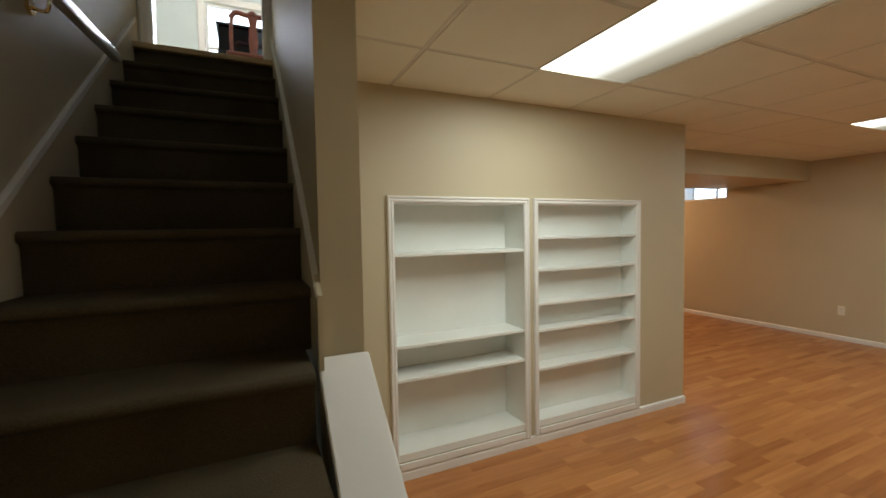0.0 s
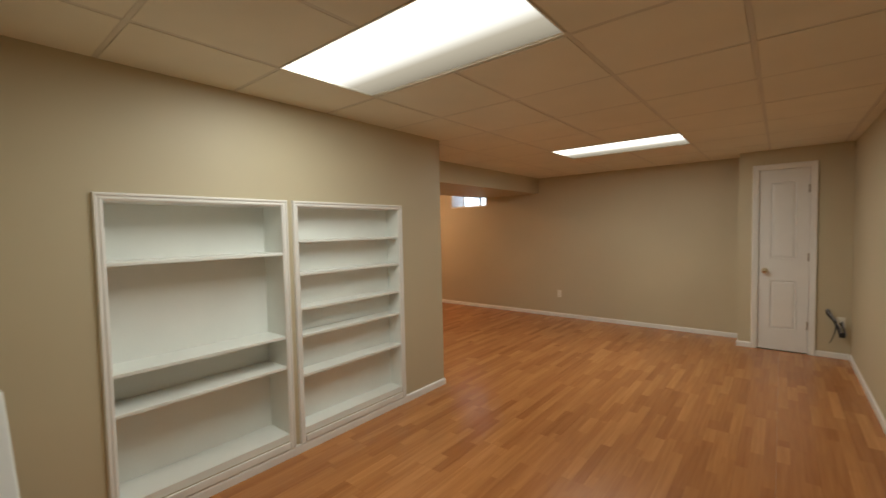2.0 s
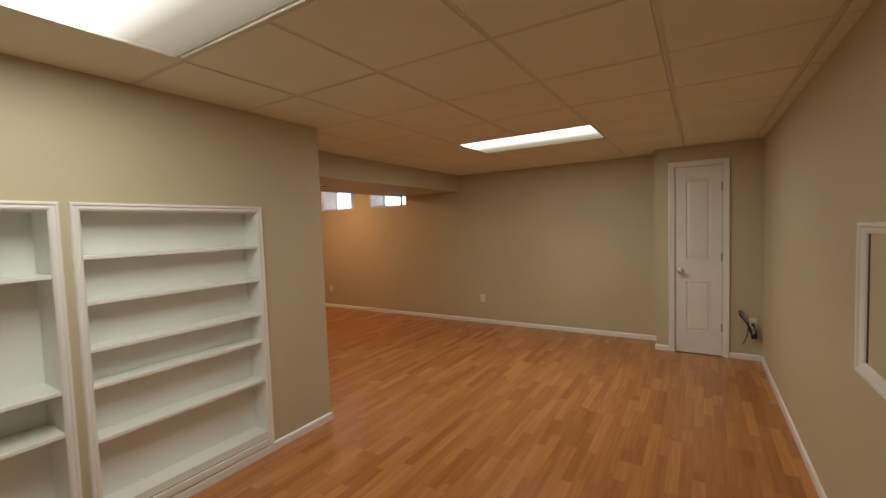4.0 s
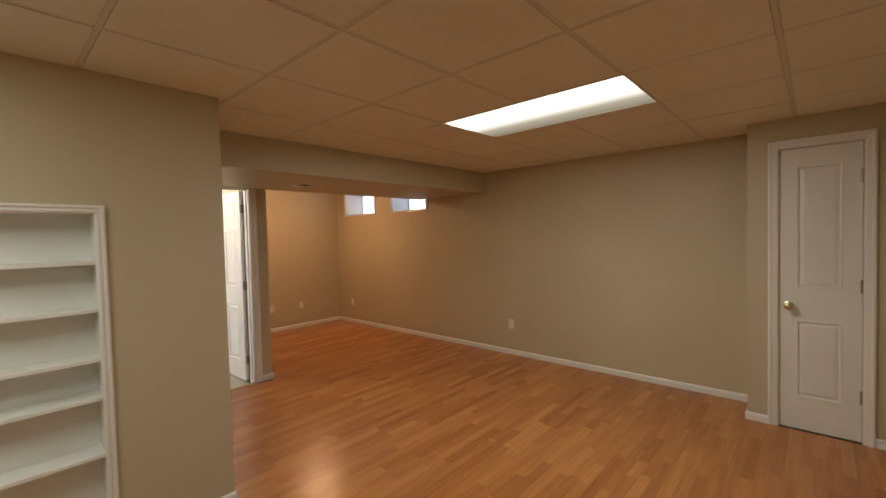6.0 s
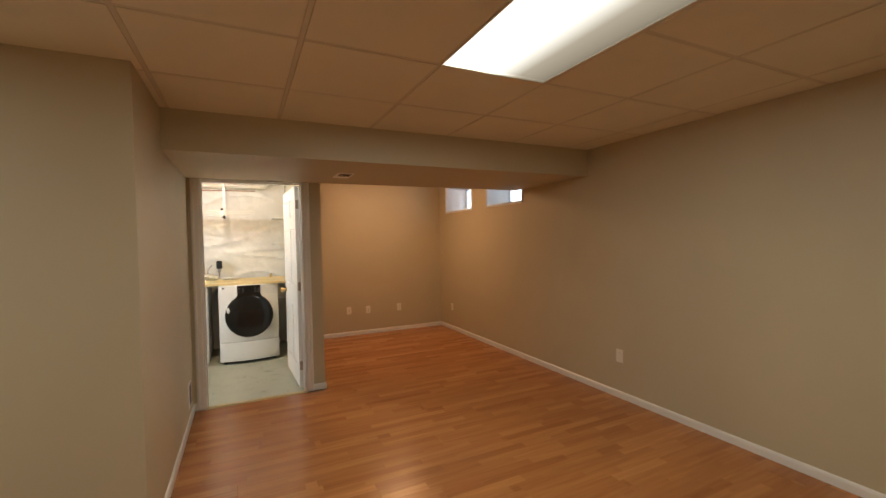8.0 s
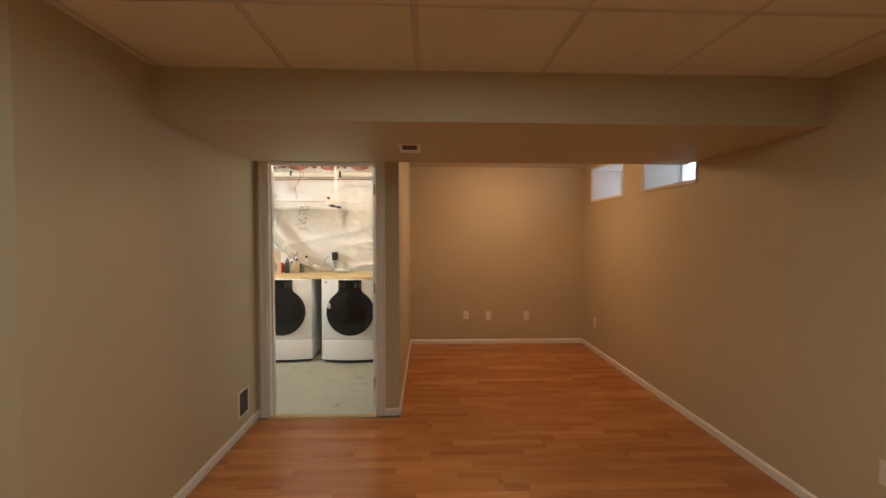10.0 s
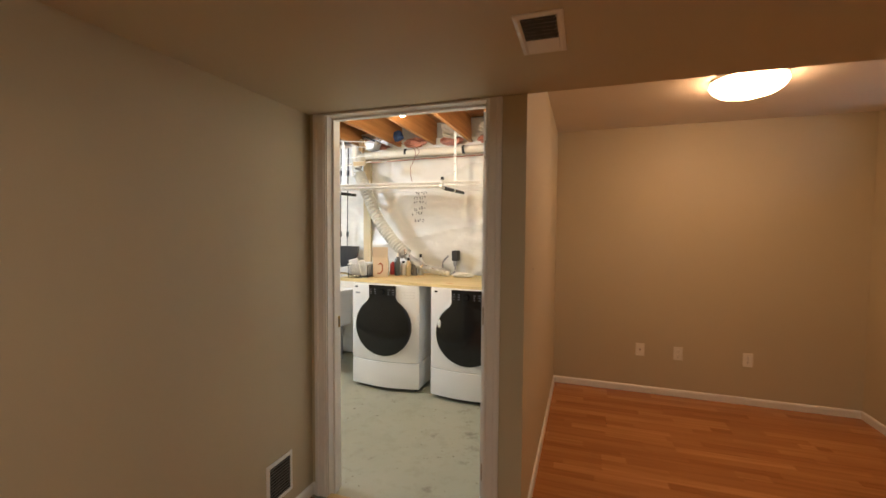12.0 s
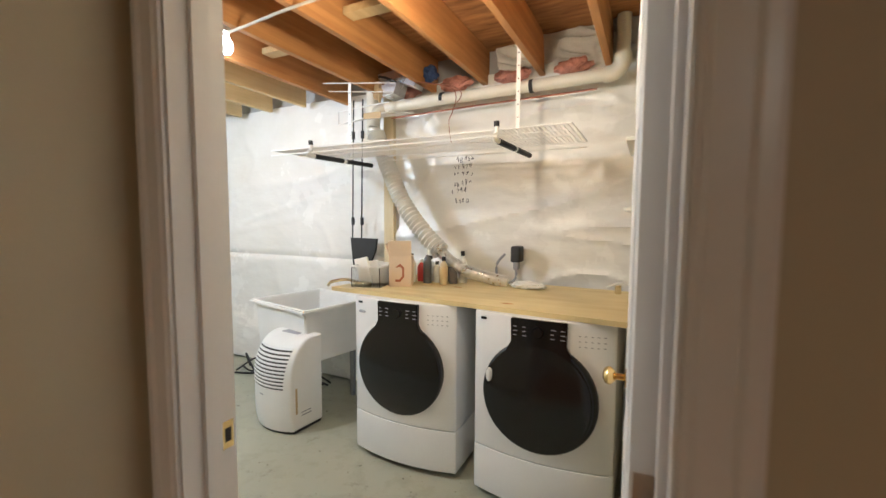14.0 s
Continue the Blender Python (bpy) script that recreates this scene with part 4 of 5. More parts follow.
part("plug", box(XC - 0.066, XC - 0.042, -0.402, -0.352, 0.235, 0.285, 0.006), BLACKRUB, cb, "black moulded plug", True)


# ---- laundry room ----
LX0 = 0.4
FL = -0.013
AREA_Y[0] = 0.05
setting("laundry_floor", box(LX0 - 0.1, XP - 0.12, YD + 0.045, YL + 0.15, -0.2, FL), CONC, "worn grey-green painted concrete floor", "floor")
setting("laundry_wall_west", box(LX0 - 0.12, LX0, YD + 0.12, YL + 0.17, -0.02, 2.6), SHEET, "white sheeted foundation wall", "wall")


def west_sheet():
    """White facing over the west foundation wall: pinned along a seam, with folds that fan down from each pin."""
    bm = bmesh.new()
    ny, nz = 130, 120
    y0, y1, z0, z1 = YD + 0.13, YL + 0.02, FL, 2.36
    rows = []
    for j in range(nz + 1):
        row = []
        for i in range(ny + 1):
            y, z = y0 + (y1 - y0) * i / ny, z0 + (z1 - z0) * j / nz
            n1 = noise.noise((y * 1.1, z * 0.9, 41.0))
            d = 0.030 + 0.022 * n1 + 0.012 * max(0, 1 - 2 * abs(noise.noise((y * 2.5, z * 1.6 + n1, 7.0)))) ** 3
            for py in (4.9, 5.45, 6.0, 6.5):
                dy, dz = y - py, 1.04 - z
                if dz > 0:
                    a = math.atan2(dy, dz)
                    d += 0.010 * math.cos(a * 14) * math.exp(-abs(a) * 1.3) * math.exp(-dz * 1.2) * min(1, dz * 6)
            d -= 0.024 * math.exp(-((z - 1.04) / 0.02) ** 2)
            row.append(bm.verts.new((LX0 + max(0.003, d), y, z)))
        rows.append(row)
    for j in range(nz):
        for i in range(ny):
            bm.faces.new((rows[j][i], rows[j][i + 1], rows[j + 1][i + 1], rows[j + 1][i]))
    sh = thing("insulation_sheet", "white insulation facing pinned over foundation wall", "insulation")
    sh.location.y = 0.0
    part("facing", bm, SHEET, sh, smooth=True)


west_sheet()
setting("laundry_wall_north", box(LX0 - 0.12, XP, YL + 0.05, YL + 0.17, -0.02, 2.6), CONCWALL, "foundation wall behind the insulation", "wall")
setting("subfloor", box(LX0 - 0.12, XP, YD, YL + 0.17, 2.535, 2.56), SUBFL, "plywood subfloor over the joists", "ceiling")


def sheet():
    """Crinkled insulation facing hung on the north wall: soft folds that sag between fixings, with taped seams."""
    bm = bmesh.new()
    nx, nz = 230, 110
    w, h = XP - 0.122 - LX0, 2.36
    rows = []
    for j in range(nz + 1):
        row = []
        for i in range(nx + 1):
            x, z = LX0 + w * i / nx, FL + 0.02 + h * j / nz
            n1 = noise.noise((x * 0.9, z * 1.5, 3.0))
            fold = 1 - abs(noise.noise((x * 0.8 + 0.8 * n1, z * 2.6 + 1.6 * n1, 9.0))) * 2.0
            fine = 1 - abs(noise.noise((x * 5.0 + n1, z * 9.0 - 2 * n1, 21.0))) * 2.0
            sag = 0.018 * math.sin(z * 2 * math.pi / 1.05 + 0.8)
            soft = 0.35 + 0.65 * min(1, max(0, (x - 2.2) / 0.4))
            fold, fine = fold * soft ** 0.25 if fold > 0 else fold, fine * soft ** 0.25 if fine > 0 else fine
            d = 0.030 + 0.026 * n1 + 0.026 * max(0, fold) ** 4 + 0.006 * max(0, fine) ** 4 + sag
            d -= 0.022 * math.exp(-((z - 1.04) / 0.02) ** 2) * (1 if x < 2.4 else 0.0)
            row.append(bm.verts.new((x, YL - max(0.004, d), z)))
        rows.append(row)
    for j in range(nz):
        for i in range(nx):
            bm.faces.new((rows[j][i], rows[j][i + 1], rows[j + 1][i + 1], rows[j + 1][i]))
    sh = thing("insulation_sheet", "crinkled white insulation facing hung on wall", "insulation")
    ob = part("facing", bm, SHEET, sh, smooth=True)
    part("batten", box(2.452, 2.540, YL - 0.095, YL - 0.057, FL, 2.3, 0.003), POSTW, sh, "raw timber batten")
    # hand-written marker lines that cannot be read
    rnd = random.Random(5)
    for i in range(6):
        z = 1.775 - 0.056 * i + rnd.uniform(-0.008, 0.008)
        x = 3.055 + rnd.uniform(-0.02, 0.03)
        for k in range(rnd.choice((4, 5, 5))):
            pts = [(x + rnd.uniform(0, 0.022), YL - 0.106, z + rnd.uniform(0, 0.042)) for q in range(6)]
            part("marker_stroke", tube(pts, 0.0020, 5, rings=2), INK, sh)
            x += rnd.uniform(0.024, 0.040)
            z += rnd.uniform(-0.004, 0.010)
    return sh


sheet()

# joists over the laundry
for i in range(10):
    x = 4.055 - 0.3965 * i
    pale = i >= 6
    j = thing("joist", "pale new timber floor joist" if pale else "exposed brown timber floor joist", "joist", "laundry joists")
    part("beam", box(x - 0.019, x + 0.019, YD + 0.071, YL + (-0.12 if pale else -0.02), 2.300 + (0.01 if pale else 0), 2.534, 0.003, 1), JOISTP if pale else JOIST, j)
for x, y in ((3.064, 5.60), (2.27, 5.78)):
    br = thing("blocking", "short pale timber block between joists", "blocking")
    part("block", box(x - 0.177, x + 0.177, y, y + 0.085, 2.405, 2.443, 0.003), JOISTP, br)
for i in range(4):
    x = 3.86 - 0.3965 * i
    ins = thing("pink_insulation", "torn pink fibreglass insulation between joists", "insulation", "pink insulation in joist ends")
    bm = bmesh.new()
    bmesh.ops.create_icosphere(bm, subdivisions=4, radius=1.0)
    for v in bm.verts:
        n = noise.noise(v.co * 2.2 + Vector((i * 7, 0, 0)))
        v.co *= 1 + 0.35 * n
        v.co = Vector((v.co.x * 0.115, v.co.y * 0.05, v.co.z * 0.048))
    bmesh.ops.transform(bm, matrix=Matrix.Translation((x, YL - 0.10, 2.32)), verts=bm.verts)
    part("batt", bm, PINK, ins, smooth=True)


def poly_bundle(at, sx, sy, sz, seed, label):
    b = thing("plastic_bundle", label, "plastic sheet")
    bm = bmesh.new()
    bmesh.ops.create_icosphere(bm, subdivisions=5, radius=1.0)
    for v in bm.verts:
        n = noise.noise(v.co * 1.7 + Vector((seed, 0, 0)))
        f = 1 - abs(noise.noise(Vector((v.co.x * 1.2, v.co.y * 3, v.co.z * 4)) + Vector((seed, 3, 0)))) * 2
        v.co *= 1 + 0.25 * n + 0.12 * max(0, f) ** 2
        v.co = Vector((v.co.x * sx, v.co.y * sy, v.co.z * sz))
    bmesh.ops.transform(bm, matrix=Matrix.Translation(at), verts=bm.verts)
    part("folds", bm, POLY, b, smooth=True)


def facing_flap(x0, x1, y, z0, z1, seed, label):
    """Plastic facing hung in a joist bay: creased, leaning forward at the top, with an uneven lower edge."""
    b = thing("plastic_flap", label, "plastic sheet")
    bm = bmesh.new()
    nx, nz = 44, 34
    rows = []
    for j in range(nz + 1):
        row = []
        for i in range(nx + 1):
            x, t = x0 + (x1 - x0) * i / nx, j / nz
            low = z0 + 0.030 * noise.noise((x * 9, seed, 0.0)) + 0.012 * noise.noise((x * 31, seed, 2.0))
            z = low + (z1 - low) * t
            c = 1 - abs(noise.noise((x * 6 + 2 * t, z * 11, seed + 5.0))) * 2
            d = 0.035 * noise.noise((x * 5, z * 6, seed)) + 0.022 * max(0, c) ** 3 + 0.05 * t * t + 0.015 * math.sin(math.pi * t)
            row.append(bm.verts.new((x, y - d, z)))
        rows.append(row)
    for j in range(nz):
        for i in range(nx):
            bm.faces.new((rows[j][i], rows[j][i + 1], rows[j + 1][i + 1], rows[j + 1][i]))
    bmesh.ops.solidify(bm, geom=list(bm.faces), thickness=0.002)
    part("sheet", bm, POLY, b, smooth=True)


facing_flap(3.40, 3.64, YL - 0.17, 2.335, 2.455, 1.0, "folded white plastic facing tucked between joists")
facing_flap(3.68, 4.03, YL - 0.10, 2.310, 2.520, 4.0, "creased white plastic facing hung between joists")
facing_flap(4.08, 4.39, YL - 0.08, 2.300, 2.530, 6.0, "creased white plastic facing beside end joist")


def point_lamp(name, place, power, colour, radius):
    d = bpy.data.lights.new(name, "POINT")
    d.energy, d.color, d.shadow_soft_size = power, colour, radius
    new(name, d).location = place


point_lamp("bulb_light", (3.57, 5.20, 2.125), BULB_W, (1.0, 0.85, 0.62), 0.035)
# added unseen lamp for the blue-white west wall; no bulb hangs here
point_lamp("unseen_cool_light", (1.45, 4.78, 2.20), COOL_W, (0.74, 0.86, 1.0), 0.06)
point_lamp("joist_bulb_light", (2.19, 5.51, 2.24), 4.0, (0.86, 0.93, 1.0), 0.04)
# bare bulb in a porcelain holder
bulb = thing("bare_bulb", "lit bare bulb in porcelain holder under joist", "light bulb", at=(3.57, 5.15, 2.535))
part("junction_box", lathe([(0, -0.001), (0.045, -0.001), (0.048, -0.19), (0.050, -0.206), (0, -0.206)], 28), BLACKRUB, bulb, "dark round junction box")
part("holder", lathe([(0, -0.206), (0.060, -0.206), (0.062, -0.212), (0.060, -0.232), (0.046, -0.243), (0.028, -0.249), (0.024, -0.262), (0, -0.262)], 28), PLAST, bulb, "white porcelain holder", True)
part("bulb", lathe([(0.013, -0.262), (0.016, -0.277), (0.029, -0.305), (0.031, -0.322), (0.023, -0.346), (0, -0.356)], 24), BULB, bulb, "glowing bulb", True)
bulb2 = thing("bare_bulb", "lit cool bulb in holder beside pale joists", "light bulb", at=(2.19, 5.46, 2.535))
part("holder", lathe([(0, 0), (0.058, 0), (0.058, -0.012), (0.045, -0.03), (0.026, -0.045), (0.024, -0.14), (0, -0.14)], 28), PLAST, bulb2, smooth=True)
COOLBULB = glowing("cool bulb glass", (0.86, 0.93, 1.0), BULB_GLOW * 0.5)
part("bulb", lathe([(0.013, -0.14), (0.02, -0.17), (0.036, -0.205), (0.037, -0.225), (0.026, -0.25), (0, -0.262)], 24), COOLBULB, bulb2, "glowing cool bulb", True)
wirec = thing("ceiling_cable", "white electric cable sagging under the joists", "cable")
part("cable", tube([(3.53, 5.13, 2.33), (3.47, 5.15, 2.292), (3.27, 5.23, 2.288), (3.03, 5.26, 2.29), (2.83, 5.27, 2.29), (2.4, 5.31, 2.292), (1.9, 5.33, 2.302)], 0.006, 8, rings=5), PVC, wirec, smooth=True)

# waste pipe with elbow
pipe = thing("waste_pipe", "cream plastic waste pipe along wall top", "pipe")
part("run", tube([(2.52, 6.50, 2.195), (3.3, 6.50, 2.205), (4.07, 6.50, 2.215)], 0.038, 18, rings=2), PVC, pipe, smooth=True)
part("elbow", tube([(4.04, 6.50, 2.215), (4.10, 6.50, 2.222), (4.135, 6.50, 2.262), (4.14, 6.50, 2.32)], 0.046, 18, rings=5), PVC, pipe, smooth=True)
part("riser", cyl((4.14, 6.50, 2.31), (4.14, 6.50, 2.53), 0.038), PVC, pipe, smooth=True)
for x in (3.62, 3.0):
    part("strap", add_cyl(bmesh.new(), (x - 0.012, 6.50, 2.207), (x + 0.012, 6.50, 2.207), 0.041, n=18), BLACKRUB, pipe, "dark pipe strap")
p2 = thing("vent_pipe", "white vertical pipe behind the wire shelf", "pipe")
part("run", cyl((2.42, 6.50, 1.98), (2.42, 6.50, 2.45), 0.05, n=18), PVC, p2, smooth=True)
part("collar", cyl((2.42, 6.50, 2.16), (2.42, 6.50, 2.22), 0.058, n=18), PVC, p2, smooth=True)
cp = thing("copper_pipe", "thin copper pipe under the waste pipe", "pipe")
part("run", tube([(2.55, 6.55, 2.13), (3.2, 6.55, 2.145), (4.0, 6.55, 2.155)], 0.006, 8, rings=2), COPPER, cp, smooth=True)


# ---- hung wire shelf ----
def wire_shelf():
    s = thing("wire_shelf", "white coated wire shelf hung from the joists", "shelf")
    x0, x1, y0, y1, z = 2.03, 3.97, 5.89, 6.40, 1.825
    for y, zz in ((y0, z), (y0, z - 0.03), ((y0 + y1) / 2, z - 0.004), (y1, z), (y1, z - 0.03)):
        part("rail", cyl((x0, y, zz), (x1, y, zz), 0.0042, n=8), WIRE, s)
    n = 84
    for i in range(n + 1):
        x = x0 + (x1 - x0) * i / n
        part("rod", cyl((x, y0, z + 0.004), (x, y1, z + 0.004), 0.0024, n=6), WIRE, s)
    for hx in (2.45, 3.627):
        for y in (6.19,):
            st = part("hanger", box(hx - 0.011, hx + 0.011, y - 0.003, y + 0.003, z - 0.02, 2.42), WIRE, s, "perforated white hanger strap")
            for q in range(6):
                part("hole", add_cyl(bmesh.new(), (hx, y - 0.0036, 1.95 + q * 0.07), (hx, y + 0.0036, 1.95 + q * 0.07), 0.004, n=8), DARKSLOT, st)
    return s


wire_shelf()
for hx in (2.40, 3.615):
    a = thing("support_arm", "white support arm with black rubber grip under shelf", "bracket", "shelf support arms")
    part("post", cyl((hx, 5.868, 1.785), (hx, 5.868, 1.835), 0.012, n=12), WIRE, a, smooth=True)
    part("cap", cyl((hx, 5.868, 1.835), (hx, 5.868, 1.862), 0.014, n=12), BLACKRUB, a, "black rubber cap", True)
    part("elbow", tube([(hx, 5.868, 1.80), (hx, 5.84, 1.780), (hx, 5.87, 1.770), (hx, 5.90, 1.770)], 0.013, 12, rings=4), WIRE, a, smooth=True)
    part("grip", cyl((hx, 5.90, 1.770), (hx, 6.17, 1.775), 0.016, n=14), BLACKRUB, a, "black rubber grip", True)
    part("joint", cyl((hx, 6.17, 1.775), (hx, 6.20, 1.776), 0.017, n=14), WIRE, a, smooth=True)
    part("grip", cyl((hx, 6.20, 1.776), (hx, 6.50, 1.782), 0.016, n=14), BLACKRUB, a, "black rubber grip", True)
ub = thing("wire_basket", "small white wire rack above the hung shelf", "rack")
for i in range(14):
    part("rod", cyl((2.36 + 0.028 * i, 6.2, 2.03 + 0.004 * i), (2.40 + 0.028 * i, 6.45, 2.12), 0.002, n=6), WIRE, ub)
for a, b in (((2.34, 6.2, 2.03), (2.76, 6.2, 2.08)), ((2.38, 6.45, 2.12), (2.80, 6.45, 2.12)), ((2.34, 6.2, 2.03), (2.34, 6.2, 2.12)), ((2.76, 6.2, 2.08), (2.80, 6.45, 2.12)), ((2.30, 6.1, 2.29), (2.75, 6.3, 2.29)), ((2.30, 6.15, 2.25), (2.70, 6.35, 2.25)), ((2.34, 6.2, 2.12), (2.76, 6.2, 2.14))):
    part("rail", cyl(a, b, 0.004, n=8), WIRE, ub)

part("tag", box(2.56, 2.70, 6.193, 6.197, 2.045, 2.085, m=None), CARD, ub, "tan paper tag")


# ---- odds and ends at the joist ends ----
def lump(bm, at, sx, sy, sz, seed, rough=0.35):
    r = bmesh.ops.create_icosphere(bm, subdivisions=4, radius=1.0)
    for v in r["verts"]:
        v.co *= 1 + rough * noise.noise(v.co * 2.0 + Vector((seed, 0, 0))) + 0.12 * noise.noise(v.co * 5.0 + Vector((0, seed, 0)))
        v.co = Vector((v.co.x * sx + at[0], v.co.y * sy + at[1], v.co.z * sz + at[2]))
    return bm


fd = thing("metal_duct_end", "dented galvanised duct end above the waste pipe", "duct")
part("duct", prism([(2.60, 2.235), (2.69, 2.245), (2.735, 2.36), (2.70, 2.40), (2.56, 2.39)], 6.36, 6.50, "y"), FOIL, fd)
part("hood", prism([(2.70, 2.33), (2.86, 2.262), (2.875, 2.285), (2.73, 2.375)], 6.34, 6.46, "y"), FOIL, fd, "bent shiny metal hood")
part("rod", tube([(2.585, 6.34, 2.365), (2.65, 6.33, 2.345), (2.73, 6.33, 2.305)], 0.009, 8, rings=3), BLACKRUB, fd, "black rod", True)
part("paper_scrap", lump(bmesh.new(), (2.565, 6.36, 2.275), 0.035, 0.02, 0.06, 2, 0.6), CARD, fd, "torn tan paper", True)
bc = thing("blue_cloth", "wad of blue cloth stuffed between joists", "cloth")
part("wad", lump(bmesh.new(), (2.92, 6.47, 2.375), 0.05, 0.05, 0.055, 5), surface("blue cloth", (0.035, 0.07, 0.18), 0.9, 0.2, 12, 90, 0.5), bc, smooth=True)
lw2 = thing("loose_wire", "thin loose wires drooping round the waste pipe", "wire")
for pts in ([(2.80, 6.36, 2.30), (2.95, 6.40, 2.29), (3.10, 6.42, 2.245), (3.13, 6.44, 2.19), (3.10, 6.46, 2.11), (3.05, 6.50, 2.06)],
            [(2.86, 6.40, 2.31), (3.0, 6.42, 2.28), (3.12, 6.44, 2.25), (3.17, 6.44, 2.20), (3.13, 6.45, 2.15)],
            [(3.05, 6.50, 2.06), (3.04, 6.53, 1.98), (3.05, 6.55, 1.90)]):
    part("wire", tube(pts, 0.003, 6, rings=5), COPPER, lw2, smooth=True)
pb = thing("pipe_fitting", "white plastic pipe bend at joist end", "pipe")
part("bend", tube([(2.52, 6.50, 2.195), (2.49, 6.47, 2.17), (2.475, 6.45, 2.12), (2.47, 6.44, 2.05)], 0.042, 16, rings=5), PVC, pb, smooth=True)
for z in (1.98, 2.02):
    part("clamp", cyl((2.47, 6.44, z), (2.47, 6.44, z + 0.02), 0.048, n=16), FOIL, pb, "metal clamp")

# wall shelves on the partition
for z in (1.765, 1.440):
    ws = thing("wall_shelf", "small white shelf on the laundry partition", "shelf", "laundry wall shelves")
    part("board", box(4.195, XP - 0.122, 6.02, 6.55, z - 0.018, z, 0.003), SHELFW, ws)
    part("bracket", prism([(4.24, z - 0.019), (XP - 0.122, z - 0.019), (XP - 0.122, z - 0.13), (XP - 0.135, z - 0.13)], 6.20, 6.215, "y"), TRIM, ws)


# ---- washer and dryer ----
BTN = material("dim panel print", (0.28, 0.28, 0.30), 0.35)


def front_y(x, w):
    return -0.05 * (1 - (2 * x / w) ** 2)


def machine(at, turn, label, latch):
    """A front loader: bowed white front facing -y, base at z = 0, centre front edge at y = 0."""
    m = thing("washing_machine", label, "washing machine", "front-loading laundry machines", at, turn)
    w, dpt, h = 0.655, 0.76, 0.945
    n = 18
    xs = [-w / 2 + w * i / n for i in range(n + 1)]

    def bowed(z0, z1, inset, mat, name, bev=0.012, back=dpt, lbl=""):
        out = [(x * (1 - 2 * inset / w), front_y(x, w) + inset) for x in xs] + [(w / 2 - inset, back), (-w / 2 + inset, back)]
        bm = prism(out, z0, z1, "z")
        if bev:
            es = [e for e in bm.edges if abs(e.verts[0].co.z - e.verts[1].co.z) < 1e-6 or e.is_boundary or (abs(abs(e.verts[0].co.x) - w / 2 + inset) < 1e-4 and abs(e.verts[0].co.x - e.verts[1].co.x) < 1e-6)]
            bmesh.ops.bevel(bm, geom=es, offset=bev, segments=3, affect="EDGES", profile=0.5)
        return part(name, bm, mat, m, lbl, True)

    bowed(0.035, 0.262, 0.0, ENAMEL, "kick_panel", 0.004)
    bowed(0.250, 0.276, 0.006, GREYPL, "seam", 0.0, 0.7)
    bowed(0.2645, h, 0.0, ENAMEL, "body", 0.008)
    bowed(0.012, 0.05, 0.03, BLACKRUB, "plinth", 0.0, lbl="dark recessed plinth")
    for sx in (-1, 1):
        for yy in (0.06, dpt - 0.06):
            part("foot", cyl((sx * 0.27, yy, 0), (sx * 0.27, yy, 0.03), 0.02, n=12), BLACKRUB, m)
    # door: a broad dark disc with a slim rim
    tilt = pose(0, -0.046, 0.578, 90, 0, 0)
    part("door", lathe([(0.264, -0.03), (0.265, 0.002), (0.260, 0.012), (0.250, 0.017), (0.238, 0.018)], 56, tilt), BLACKGLOSS, m, "black gloss door ring", True)
    part("door_glass", lathe([(0.240, 0.0175), (0.228, 0.021), (0.16, 0.028), (0.08, 0.032), (0, 0.033)], 56, tilt), BLACKGLASS, m, "dark smoked door glass", True)
    # control panel that joins the door
    o = [(-0.128, 0.941), (0.128, 0.941), (0.126, 0.83), (0.15, 0.79), (0.15, 0.74), (-0.15, 0.74), (-0.15, 0.79), (-0.126, 0.83)]
    bm = prism(o, -0.064, 0.0, "y")
    bmesh.ops.bevel(bm, geom=list(bm.edges), offset=0.004, segments=2, affect="EDGES")
    cpn = part("control_panel", bm, BLACKGLOSS, m, "black control panel", True)
    part("dial", lathe([(0.026, 0), (0.026, 0.008), (0.022, 0.016), (0, 0.016)], 24, pose(0.0, -0.064, 0.885, 90, 0, 0)), BLACKGLOSS, cpn, smooth=True)
    rnd = random.Random(3)
    for r in range(3):
        for c in range(6):
            x = -0.108 + c * 0.043
            if abs(x) < 0.03:
                continue
            part("button", box(x - 0.007, x + 0.007 + rnd.uniform(0, 0.008), -0.0665, -0.064, 0.862 + r * 0.02, 0.866 + r * 0.02), BTN, cpn)
    # drawer pull and printed marks
    if not latch:
        part("drawer_pull", box(-0.285, -0.205, -0.024, 0.02, 0.852, 0.868, 0.005), GREYPL, m, "grey drawer pull")
    part("badge", box(-0.29, -0.262, -0.0195, 0.02, 0.908, 0.920, 0.001), BLACKGLOSS, m, "small dark badge")
    for r in range(3):
        for c in range(5):
            xx = 0.165 + c * 0.026
            part("print_mark", box(xx, xx + 0.016, front_y(xx, w) + 0.0015, 0.01, 0.835 + r * 0.024, 0.839 + r * 0.024), GREYPL, m)
    if latch:
        k = pose(-0.228, -0.064, 0.655, 90, 0, 0) @ Matrix.Diagonal((0.55, 1.15, 1, 1))
        part("door_latch", lathe([(0.03, 0), (0.028, 0.008), (0.018, 0.013), (0, 0.014)], 20, k), PLAST, m, "white oval door latch", True)
    return m


machine((3.102, 5.820, FL), 0, "white front-loading washer with black round door under plywood", False)
machine((3.876, 5.785, FL), 0, "white front-loading dryer with black round door under plywood", True)

